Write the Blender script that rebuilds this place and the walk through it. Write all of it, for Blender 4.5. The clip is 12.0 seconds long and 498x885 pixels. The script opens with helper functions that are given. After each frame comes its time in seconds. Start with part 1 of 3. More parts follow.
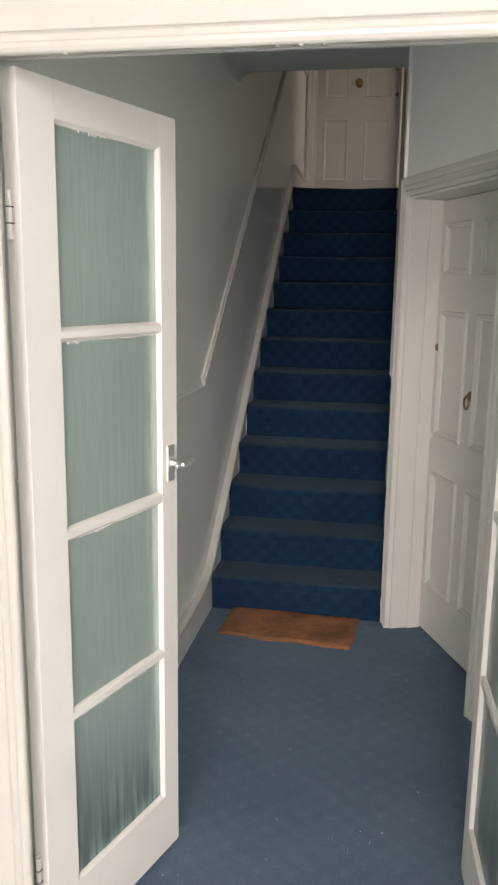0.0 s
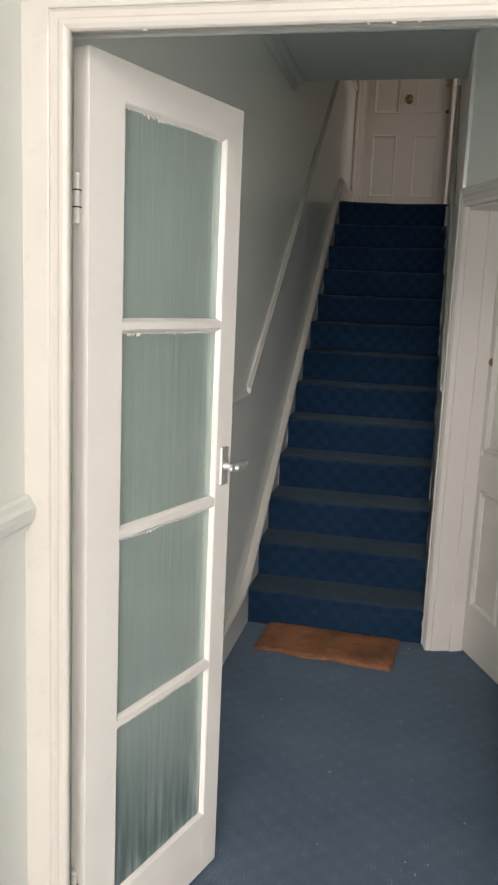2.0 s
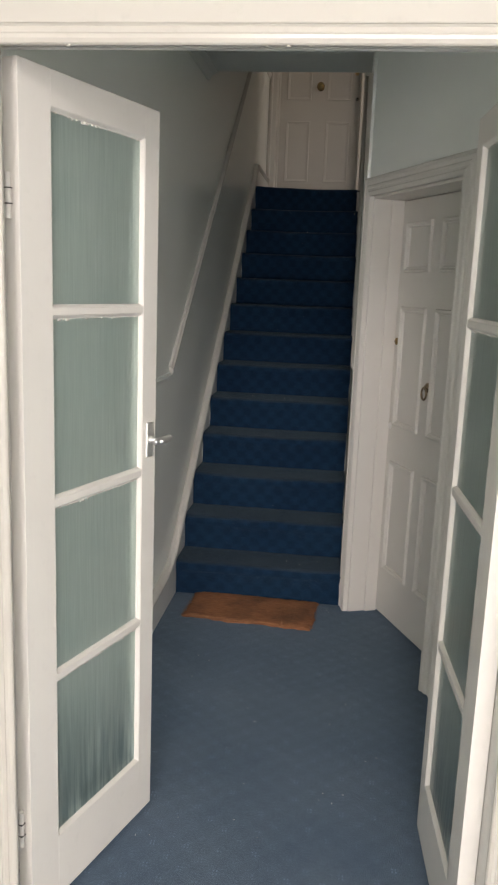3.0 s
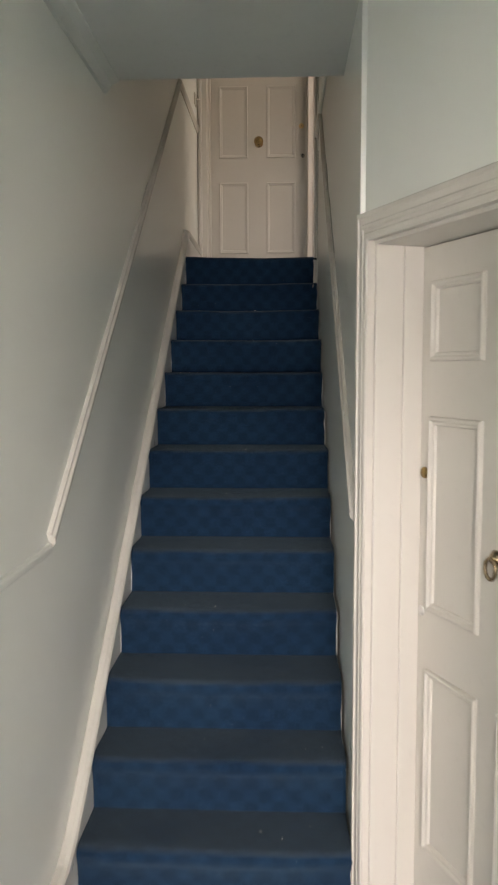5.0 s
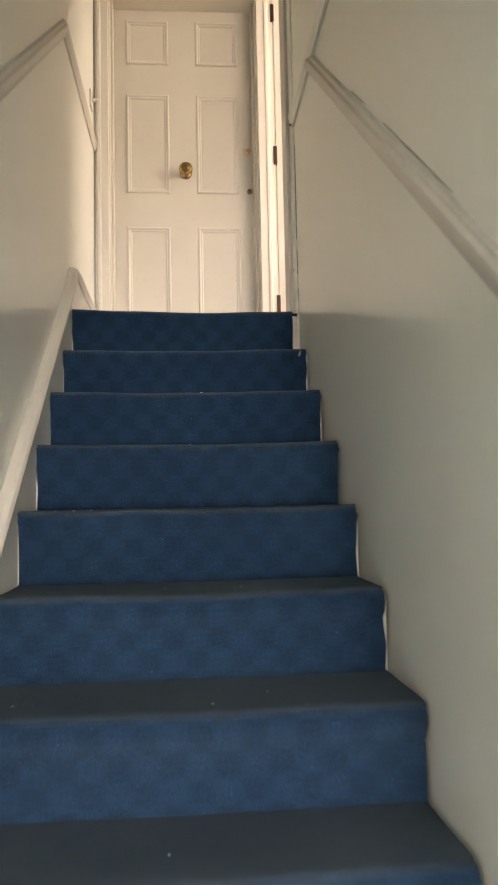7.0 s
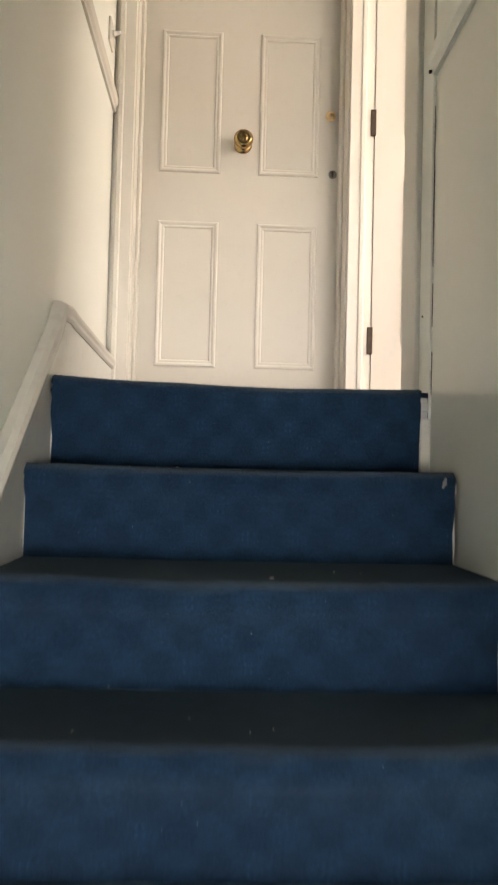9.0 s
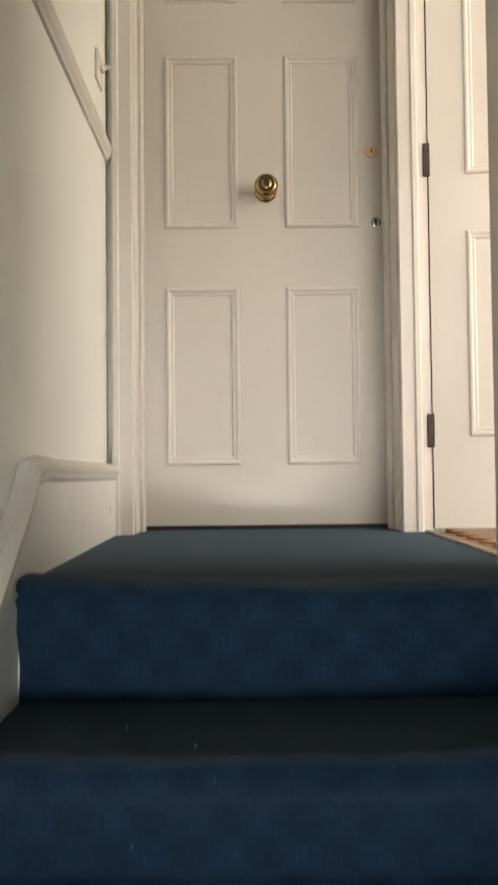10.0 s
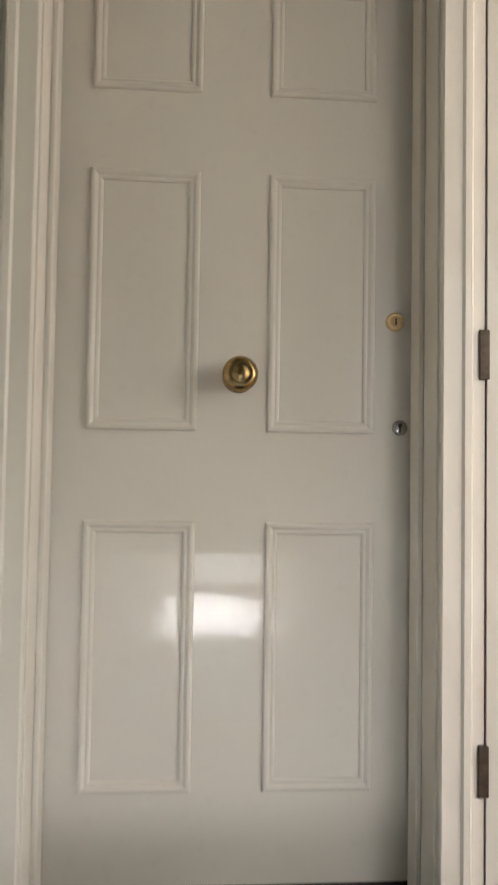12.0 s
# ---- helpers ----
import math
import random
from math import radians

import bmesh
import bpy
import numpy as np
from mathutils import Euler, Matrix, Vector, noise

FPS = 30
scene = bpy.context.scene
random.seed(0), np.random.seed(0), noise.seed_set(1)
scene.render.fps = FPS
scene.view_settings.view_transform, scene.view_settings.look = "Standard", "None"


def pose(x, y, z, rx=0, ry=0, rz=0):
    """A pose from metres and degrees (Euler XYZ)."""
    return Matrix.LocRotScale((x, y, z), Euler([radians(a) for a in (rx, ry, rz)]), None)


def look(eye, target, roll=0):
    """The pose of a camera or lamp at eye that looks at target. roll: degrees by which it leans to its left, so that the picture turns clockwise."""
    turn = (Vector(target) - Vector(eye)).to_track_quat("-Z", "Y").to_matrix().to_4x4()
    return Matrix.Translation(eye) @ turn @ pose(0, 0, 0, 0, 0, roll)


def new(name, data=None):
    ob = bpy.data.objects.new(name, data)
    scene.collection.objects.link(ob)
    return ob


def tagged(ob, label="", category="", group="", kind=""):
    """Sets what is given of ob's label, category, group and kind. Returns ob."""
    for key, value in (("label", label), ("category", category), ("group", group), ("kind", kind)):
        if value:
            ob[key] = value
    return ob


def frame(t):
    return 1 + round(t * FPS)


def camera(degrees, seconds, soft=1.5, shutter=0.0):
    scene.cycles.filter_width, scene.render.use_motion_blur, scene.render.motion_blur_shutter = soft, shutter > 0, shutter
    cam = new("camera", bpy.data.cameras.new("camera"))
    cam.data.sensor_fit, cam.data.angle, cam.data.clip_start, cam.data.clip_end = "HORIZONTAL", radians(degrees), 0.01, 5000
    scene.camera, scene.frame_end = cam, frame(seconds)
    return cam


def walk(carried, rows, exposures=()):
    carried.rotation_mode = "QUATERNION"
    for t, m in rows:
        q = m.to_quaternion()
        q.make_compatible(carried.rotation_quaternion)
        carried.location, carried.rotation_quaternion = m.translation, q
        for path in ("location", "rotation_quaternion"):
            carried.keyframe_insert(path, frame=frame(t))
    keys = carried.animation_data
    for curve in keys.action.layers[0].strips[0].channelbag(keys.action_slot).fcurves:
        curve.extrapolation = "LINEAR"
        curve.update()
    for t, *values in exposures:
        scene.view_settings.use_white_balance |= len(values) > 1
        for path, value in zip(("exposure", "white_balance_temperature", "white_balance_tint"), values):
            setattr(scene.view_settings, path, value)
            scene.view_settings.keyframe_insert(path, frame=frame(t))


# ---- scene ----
cam = camera(35.1, 12.0, 2.1, 0.4)
PATH = [
    (0, (0.832, -3.723, 1.654), (0.491, -1.793, 1.256), 0.8),
    (0.5, (0.816, -3.516, 1.64), (0.462, -1.585, 1.26), 1.8),
    (1, (0.825, -3.454, 1.626), (0.456, -1.517, 1.29), 2.9),
    (1.5, (0.779, -3.493, 1.607), (0.372, -1.564, 1.27), 3.3),
    (2, (0.748, -3.67, 1.602), (0.334, -1.746, 1.246), 2.5),
    (2.5, (0.77, -3.819, 1.617), (0.448, -1.882, 1.235), 2.0),
    (3, (0.793, -3.859, 1.615), (0.57, -1.911, 1.222), 2.2),
    (3.5, (0.804, -3.692, 1.626), (0.601, -1.742, 1.232), 0.3),
    (3.7, (0.806, -3.566, 1.646), (0.604, -1.607, 1.293), -0.7),
    (5.3, (0.62, -1.971, 1.673), (0.538, 0.019, 1.494), -0.0),
    (5.5, (0.635, -1.741, 1.634), (0.522, 0.248, 1.452), -0.5),
    (6, (0.548, -1.091, 1.634), (0.487, 0.902, 1.477), -0.2),
    (6.5, (0.471, -0.514, 1.645), (0.483, 1.485, 1.633), -0.6),
    (6.9, (0.407, -0.132, 1.665), (0.563, 1.856, 1.815), -1.2),
    (7, (0.402, -0.045, 1.671), (0.568, 1.942, 1.826), -1.2),
    (7.5, (0.397, 0.336, 1.759), (0.475, 2.327, 1.935), -0.0),
    (7.7, (0.397, 0.461, 1.822), (0.445, 2.454, 1.978), -0.4),
    (9.3, (0.358, 1.299, 2.319), (0.447, 3.296, 2.385), 1.6),
    (9.5, (0.363, 1.407, 2.403), (0.452, 3.404, 2.459), 1.2),
    (10, (0.352, 1.654, 2.591), (0.371, 3.652, 2.659), -0.6),
    (10.5, (0.338, 1.836, 2.785), (0.433, 3.831, 2.896), -0.0),
    (11, (0.351, 2.054, 2.947), (0.409, 4.048, 3.087), 0.1),
    (11.5, (0.351, 2.253, 3.105), (0.409, 4.249, 3.214), 0.9),
    (12, (0.333, 2.458, 3.254), (0.487, 4.45, 3.341), 0.9),
]
walk(cam, [(t, look(eye, target, roll)) for t, eye, target, roll in PATH],
     exposures=[(0.0, -0.75, 6650, 15), (1.2, -0.65, 6650, 15), (2.0, -0.9, 6650, 15), (3.0, -0.95, 6700, 15), (3.7, -0.65, 6700, 15),
                (5.3, 0.25, 7150, 16), (6.0, 0.9, 7350, 16), (6.9, 1.4, 7650, 17), (7.7, 1.6, 7350, 15),
                (9.3, 1.4, 6950, 13), (10.0, 1.1, 6800, 12), (11.0, 0.8, 6800, 12), (12.0, 0.75, 6350, 10)])

# ---------------------------------------------------------------- light
world = bpy.data.worlds.new("sky")
scene.world = world
scene.cycles.max_bounces, scene.cycles.diffuse_bounces = 14, 9
world.use_nodes = True
sky = world.node_tree.nodes.new("ShaderNodeTexSky")
sky.sky_type, sky.sun_disc = "NISHITA", False
sky.sun_elevation, sky.sun_rotation = radians(38), radians(150)
world.node_tree.nodes["Background"].inputs[1].default_value = 0.12
world.node_tree.links.new(sky.outputs[0], world.node_tree.nodes["Background"].inputs[0])
sun = new("sun", bpy.data.lights.new("sun", "SUN"))
sun.data.energy, sun.data.angle, sun.data.color = 1.2, radians(12), (1.0, 0.95, 0.87)
sun.matrix_world = look((3, -9, 8), (0, 0, 0))


def sky_lamp(name, eye, target, w, h, power, colour):
    d = bpy.data.lights.new(name, "AREA")
    d.shape, d.size, d.size_y, d.energy, d.color = "RECTANGLE", w, h, power, colour
    ob = new(name, d)
    ob.matrix_world = look(eye, target)
    return ob


sky_lamp("daylight_front_door", (0.95, -10.37, 1.08), (0.95, 0, 1.08), 0.95, 2.1, 350, (1.0, 0.95, 0.92))
# added lamp in an unseen porch roof, standing in for high sky light
sky_lamp("fill_porch_roof", (1.1, -8.4, 3.45), (1.1, -2.2, 2.0), 2.3, 1.3, 400, (1.0, 0.95, 0.92))
# added lamp on the porch's unseen right side, brightens the leaf and left wall
sky_lamp("fill_porch_right", (2.47, -6.6, 1.75), (0.4, -4.0, 1.6), 3.6, 1.6, 250, (1.0, 0.95, 0.92))
sky_lamp("daylight_room_window", (4.42, 2.35, 3.95), (0.0, 2.6, 3.6), 2.8, 1.5, 58, (1.0, 0.86, 0.71))
sky_lamp("daylight_room_side_window", (2.0, 0.92, 3.5), (1.9, 4.0, 3.4), 1.9, 2.0, 22, (1.0, 0.90, 0.79))

# ---------------------------------------------------------------- materials
def material(name):
    m = bpy.data.materials.new(name)
    m.use_nodes = True
    return m, m.node_tree, m.node_tree.nodes["Principled BSDF"]


def node(nt, kind, **inputs):
    n = nt.nodes.new(kind)
    for key, value in inputs.items():
        n.inputs[key.replace("_", " ")].default_value = value
    return n


def noise_node(nt, scale, detail=4.0, stretch=(1, 1, 1), rough=0.55):
    co = nt.nodes.new("ShaderNodeNewGeometry")
    mp = nt.nodes.new("ShaderNodeMapping")
    mp.inputs["Scale"].default_value = stretch
    nt.links.new(co.outputs["Position"], mp.inputs["Vector"])
    n = node(nt, "ShaderNodeTexNoise", Scale=scale, Detail=detail, Roughness=rough)
    nt.links.new(mp.outputs[0], n.inputs["Vector"])
    return n


def ramp(nt, source, stops):
    r = nt.nodes.new("ShaderNodeValToRGB")
    while len(r.color_ramp.elements) < len(stops):
        r.color_ramp.elements.new(0.5)
    for e, (p, c) in zip(r.color_ramp.elements, stops):
        e.position, e.color = p, (*c, 1)
    nt.links.new(source, r.inputs[0])
    return r


def mix(nt, fac, a, b, kind="MIX"):
    m = nt.nodes.new("ShaderNodeMix")
    m.data_type, m.blend_type = "RGBA", kind
    for sock, v in ((m.inputs[0], fac), (m.inputs[6], a), (m.inputs[7], b)):
        if isinstance(v, (int, float)):
            sock.default_value = v
        elif isinstance(v, tuple):
            sock.default_value = (*v, 1)
        else:
            nt.links.new(v, sock)
    return m.outputs[2]


def bump(nt, bsdf, source, strength, distance):
    b = node(nt, "ShaderNodeBump", Strength=strength, Distance=distance)
    nt.links.new(source, b.inputs["Height"])
    old = bsdf.inputs["Normal"].links
    if old:
        nt.links.new(old[0].from_socket, b.inputs["Normal"])
    nt.links.new(b.outputs[0], bsdf.inputs["Normal"])


def paint(name, colour, rough, grain=220.0, grain_str=0.15, streak=(1, 1, 1), dirt=0.06, coat=0.0, wave=0.03, vary=0.2):
    m, nt, b = material(name)
    big = noise_node(nt, 1.7, 3.0)
    fine = noise_node(nt, grain, 3.0, streak)
    wavy = noise_node(nt, 9.0, 2.0, streak)
    low = tuple(c * (1 - dirt * 1.4) for c in colour)
    r = ramp(nt, big.outputs["Fac"], [(0.3, low), (0.7, colour)])
    spots = ramp(nt, noise_node(nt, 34.0, 5.0).outputs["Fac"], [(0.28, (1 - dirt,) * 3), (0.42, (1, 1, 1))])
    nt.links.new(mix(nt, 1.0, r.outputs[0], spots.outputs[0], "MULTIPLY"), b.inputs["Base Color"])
    rr = node(nt, "ShaderNodeMapRange")
    rr.inputs[3].default_value, rr.inputs[4].default_value = rough * (1 - vary), rough * (1 + vary)
    nt.links.new(wavy.outputs["Fac"], rr.inputs[0])
    nt.links.new(rr.outputs[0], b.inputs["Roughness"])
    b.inputs["Coat Weight"].default_value = coat
    b.inputs["Coat Roughness"].default_value = 0.035
    if coat > 0.1:
        brush = noise_node(nt, 55.0, 3.0, (1, 1, 0.10))
        cb = node(nt, "ShaderNodeBump", Strength=0.28, Distance=0.004)
        nt.links.new(brush.outputs["Fac"], cb.inputs["Height"])
        nt.links.new(cb.outputs[0], b.inputs["Coat Normal"])
        b.inputs["Specular IOR Level"].default_value = 0.12
    bump(nt, b, wavy.outputs["Fac"], wave, 0.004)
    bump(nt, b, fine.outputs["Fac"], grain_str, 0.0015)
    return m


WALL = paint("wall_paint", (0.82, 0.845, 0.805), 0.28, 300, 0.0, dirt=0.012, wave=0.004, vary=0.02)
CEIL = paint("ceiling_paint", (0.70, 0.72, 0.69), 0.7, 160, 0.3, dirt=0.05)
GLOSS = paint("gloss_white_paint", (0.68, 0.655, 0.61), 0.52, 70, 0.03, (1, 1, 0.10), dirt=0.03, coat=0.26, wave=0.05)
TRIM = paint("satin_white_trim", (0.66, 0.642, 0.60), 0.32, 140, 0.03, (1, 1, 0.15), dirt=0.07, coat=0.2)
# cream gloss, its colour darkened to offset the strong porch light on the screen
DIMCREAM = paint("dimmed_cream_gloss", (0.50, 0.475, 0.425), 0.45, 70, 0.03, (0.12, 1, 1), dirt=0.05, coat=0.4, wave=0.06)
# porch copy of the wall paint, darkened to offset the lamps near it
DIMPORCH = paint("dimmed_porch_paint", (0.62, 0.635, 0.59), 0.4, 300, 0.02, dirt=0.03, wave=0.01, vary=0.05)
SKIRT = paint("stair_string_paint", (0.74, 0.745, 0.71), 0.3, 150, 0.2, dirt=0.1)
PRIMER = paint("chipped_white_edge", (0.74, 0.74, 0.72), 0.6, 90, 0.5, dirt=0.2)
BACKING = paint("bare_carpet_backing", (0.30, 0.31, 0.32), 0.9, 90, 0.5, dirt=0.3)
DARK = paint("dark_gap", (0.025, 0.022, 0.02), 0.8)


# worn: how far upward faces go to the grey of wear and caught light
def carpet(name, tread, flecks, sheen, pattern, motif=3.2, worn=0.0):
    m, nt, b = material(name)
    geo = nt.nodes.new("ShaderNodeNewGeometry")
    pile = noise_node(nt, 900.0, 2.0)
    tuft = noise_node(nt, 260.0, 3.0)
    wear = noise_node(nt, 2.6, 4.0)
    sep = nt.nodes.new("ShaderNodeSeparateXYZ")
    nt.links.new(geo.outputs["Position"], sep.inputs[0])
    both = nt.nodes.new("ShaderNodeMath")
    nt.links.new(sep.outputs["Y"], both.inputs[0])
    nt.links.new(sep.outputs["Z"], both.inputs[1])
    def sums(kind, one, two):
        k = nt.nodes.new("ShaderNodeMath")
        k.operation = kind
        for sock, v in zip(k.inputs, (one, two)):
            if isinstance(v, (int, float)):
                sock.default_value = v
            else:
                nt.links.new(v, sock)
        return k.outputs[0]

    # a lattice of lighter diamonds, each with a small cluster of pale dashes
    across, along = sep.outputs["X"], both.outputs[0]
    check = sums("MULTIPLY", sums("SINE", sums("MULTIPLY", across, math.pi / 0.050), 0), sums("SINE", sums("MULTIPLY", along, math.pi / 0.045), 0))
    fuzz = noise_node(nt, 90.0, 3.0)
    ragged = sums("ADD", sums("ADD", sums("MULTIPLY", check, 0.5), 0.25), sums("MULTIPLY", fuzz.outputs["Fac"], 0.5))
    dash_x = sums("GREATER_THAN", sums("COSINE", sums("MULTIPLY", across, math.tau / 0.010), 0), 0.35)
    dash_y = sums("GREATER_THAN", sums("COSINE", sums("MULTIPLY", along, math.tau / 0.0129), 0), -0.2)
    core = sums("GREATER_THAN", check, 0.66)
    kept = ramp(nt, noise_node(nt, 16.0, 3.0).outputs["Fac"], [(0.42, (0, 0, 0)), (0.62, (1, 1, 1))])
    dashes = sums("MULTIPLY", sums("MULTIPLY", sums("MULTIPLY", dash_x, dash_y), core), kept.outputs[0])
    base = ramp(nt, tuft.outputs["Fac"], [(0.3, tuple(c * 0.74 for c in tread)), (0.7, tuple(c * 1.22 for c in tread))])
    spots = ramp(nt, ragged, [(0.30, (0.66, 0.68, 0.72)), (0.62, (1.26, 1.24, 1.2))])
    col = mix(nt, pattern, base.outputs[0], spots.outputs[0], "MULTIPLY")
    fade = ramp(nt, wear.outputs["Fac"], [(0.35, (0.82, 0.84, 0.86)), (0.7, (1.22, 1.16, 1.08))])
    col = mix(nt, 0.8, col, fade.outputs[0], "MULTIPLY")
    rib = noise_node(nt, 75.0, 3.0, (0.5, 2.6, 2.6), 0.65)
    ribs = ramp(nt, rib.outputs["Fac"], [(0.32, (0.74, 0.76, 0.78)), (0.68, (1.2, 1.18, 1.16))])
    col = mix(nt, 0.6, col, ribs.outputs[0], "MULTIPLY")
    dash = mix(nt, 1.0, col, (motif,) * 3, "MULTIPLY")
    col = mix(nt, sums("MULTIPLY", dashes, 0.75), col, dash)
    # upward faces go lighter grey for wear and caught light; risers keep their dye
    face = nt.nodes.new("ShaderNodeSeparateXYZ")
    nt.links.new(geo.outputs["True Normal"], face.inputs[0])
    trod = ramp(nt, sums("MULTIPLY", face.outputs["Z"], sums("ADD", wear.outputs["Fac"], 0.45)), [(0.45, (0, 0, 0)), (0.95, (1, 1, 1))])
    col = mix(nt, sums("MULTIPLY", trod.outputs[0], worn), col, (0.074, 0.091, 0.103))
    lint = ramp(nt, noise_node(nt, 190.0, 1.0).outputs["Fac"], [(flecks, (0, 0, 0)), (flecks + 0.03, (1, 1, 1))])
    col = mix(nt, lint.outputs[0], col, (0.25, 0.27, 0.29))
    nt.links.new(col, b.inputs["Base Color"])
    b.inputs["Roughness"].default_value = 0.95
    b.inputs["Specular IOR Level"].default_value = 0.15
    b.inputs["Sheen Weight"].default_value = sheen
    b.inputs["Sheen Roughness"].default_value = 0.4
    b.inputs["Sheen Tint"].default_value = (0.46, 0.66, 0.80, 1)
    bump(nt, b, tuft.outputs["Fac"], 0.7, 0.004)
    bump(nt, b, pile.outputs["Fac"], 0.8, 0.002)
    return m


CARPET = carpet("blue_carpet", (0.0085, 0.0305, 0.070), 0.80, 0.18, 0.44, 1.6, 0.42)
# the stairs' carpet again, its colour raised for brighter light on the hall floor
FLOORCARPET = carpet("blue_hall_carpet_lit", (0.098, 0.136, 0.196), 0.785, 0.38, 0.12, 2.3)
# landing copy of the same carpet, its colour toned for the light up there
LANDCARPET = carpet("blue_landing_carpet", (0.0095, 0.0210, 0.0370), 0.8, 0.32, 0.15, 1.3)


def coir():
    m, nt, b = material("coir_fibre")
    fib = noise_node(nt, 70.0, 6.0, (0.35, 3.0, 1.0), 0.7)
    knot = noise_node(nt, 420.0, 3.0)
    r = ramp(nt, fib.outputs["Fac"], [(0.25, (0.17, 0.060, 0.024)), (0.55, (0.37, 0.160, 0.070)), (0.8, (0.54, 0.27, 0.135))])
    trod = ramp(nt, noise_node(nt, 5.5, 4.0).outputs["Fac"], [(0.38, (0.62, 0.66, 0.70)), (0.62, (1.12, 1.08, 1.05))])
    nt.links.new(mix(nt, 1.0, r.outputs[0], trod.outputs[0], "MULTIPLY"), b.inputs["Base Color"])
    b.inputs["Roughness"].default_value = 0.9
    bump(nt, b, fib.outputs["Fac"], 0.9, 0.006)
    bump(nt, b, knot.outputs["Fac"], 0.8, 0.003)
    return m


COIR = coir()


def metal(name, colour, rough, tarnish=0.35):
    m, nt, b = material(name)
    n = noise_node(nt, 55.0, 4.0)
    r = ramp(nt, n.outputs["Fac"], [(0.3, tuple(c * (1 - tarnish) for c in colour)), (0.65, colour)])
    nt.links.new(r.outputs[0], b.inputs["Base Color"])
    b.inputs["Metallic"].default_value = 1.0
    rr = node(nt, "ShaderNodeMapRange")
    rr.inputs[3].default_value, rr.inputs[4].default_value = rough * 1.5, rough * 0.8
    nt.links.new(n.outputs["Fac"], rr.inputs[0])
    nt.links.new(rr.outputs[0], b.inputs["Roughness"])
    return m


BRONZE = metal("worn_bronze", (0.42, 0.33, 0.22), 0.22)
BRASS = metal("aged_brass", (0.43, 0.30, 0.135), 0.21)
PALEBRASS = metal("pale_polished_brass", (0.80, 0.61, 0.34), 0.36, 0.15)
CHROME = metal("dull_chrome", (0.88, 0.87, 0.85), 0.42, 0.10)
STEEL = metal("grey_steel", (0.50, 0.49, 0.47), 0.20)
IRON = metal("dark_iron_hinge", (0.10, 0.08, 0.065), 0.45)


def frosted():
    m, nt, b = material("frosted_reeded_glass")
    reed = noise_node(nt, 60.0, 2.0, (1.0, 1.0, 0.05))
    dust = noise_node(nt, 5.0, 4.0)
    r = ramp(nt, dust.outputs["Fac"], [(0.3, (0.50, 0.60, 0.565)), (0.7, (0.57, 0.66, 0.62))])
    lines = ramp(nt, noise_node(nt, 230.0, 2.0, (1.0, 1.0, 0.03)).outputs["Fac"], [(0.35, (0.82, 0.84, 0.84)), (0.65, (1.22, 1.2, 1.2))])
    col = mix(nt, 0.35, r.outputs[0], lines.outputs[0], "MULTIPLY")
    # darker streaks run down the lowest panes, stronger towards the bottom
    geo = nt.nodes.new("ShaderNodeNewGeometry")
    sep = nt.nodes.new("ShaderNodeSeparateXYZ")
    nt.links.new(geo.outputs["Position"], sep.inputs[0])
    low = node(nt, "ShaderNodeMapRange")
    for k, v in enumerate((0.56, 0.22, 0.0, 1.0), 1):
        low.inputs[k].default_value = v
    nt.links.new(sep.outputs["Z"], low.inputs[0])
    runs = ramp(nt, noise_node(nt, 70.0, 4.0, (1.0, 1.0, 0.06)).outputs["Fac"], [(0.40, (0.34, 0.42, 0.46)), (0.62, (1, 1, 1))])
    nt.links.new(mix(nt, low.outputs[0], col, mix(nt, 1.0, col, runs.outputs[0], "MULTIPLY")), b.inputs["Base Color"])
    b.inputs["Transmission Weight"].default_value = 0.82
    b.inputs["Roughness"].default_value = 0.32
    b.inputs["IOR"].default_value = 1.45
    bump(nt, b, reed.outputs["Fac"], 0.45, 0.004)
    return m


FROST = frosted()


def clear_glass():
    m, nt, b = material("clear_window_glass")
    smear = noise_node(nt, 6.0, 4.0)
    rr = node(nt, "ShaderNodeMapRange")
    rr.inputs[3].default_value, rr.inputs[4].default_value = 0.01, 0.06
    nt.links.new(smear.outputs["Fac"], rr.inputs[0])
    nt.links.new(rr.outputs[0], b.inputs["Roughness"])
    b.inputs["Base Color"].default_value = (0.93, 0.95, 0.94, 1)
    b.inputs["Transmission Weight"].default_value = 1.0
    return m


GLASS = clear_glass()


def parquet():
    m, nt, b = material("oak_parquet_block")
    info = nt.nodes.new("ShaderNodeObjectInfo")
    grain = noise_node(nt, 40.0, 5.0, (0.2, 1.4, 1.0))
    r = ramp(nt, grain.outputs["Fac"], [(0.3, (0.17, 0.070, 0.024)), (0.7, (0.32, 0.145, 0.058))])
    tone = ramp(nt, info.outputs["Random"], [(0.0, (0.7, 0.7, 0.7)), (1.0, (1.2, 1.15, 1.1))])
    nt.links.new(mix(nt, 1.0, r.outputs[0], tone.outputs[0], "MULTIPLY"), b.inputs["Base Color"])
    b.inputs["Roughness"].default_value = 0.35
    bump(nt, b, grain.outputs["Fac"], 0.3, 0.002)
    return m


PARQUET = parquet()
ASPHALT = paint("asphalt", (0.06, 0.06, 0.06), 0.9, 80, 0.6)


# ---------------------------------------------------------------- mesh helpers
def add_box(bm, x0, x1, y0, y1, z0, z1, m=None):
    r = bmesh.ops.create_cube(bm, size=1.0)
    s = Matrix.Translation(((x0 + x1) / 2, (y0 + y1) / 2, (z0 + z1) / 2)) @ Matrix.Diagonal((x1 - x0, y1 - y0, z1 - z0, 1))
    bmesh.ops.transform(bm, matrix=(m or Matrix()) @ s, verts=r["verts"])
    return r["verts"]


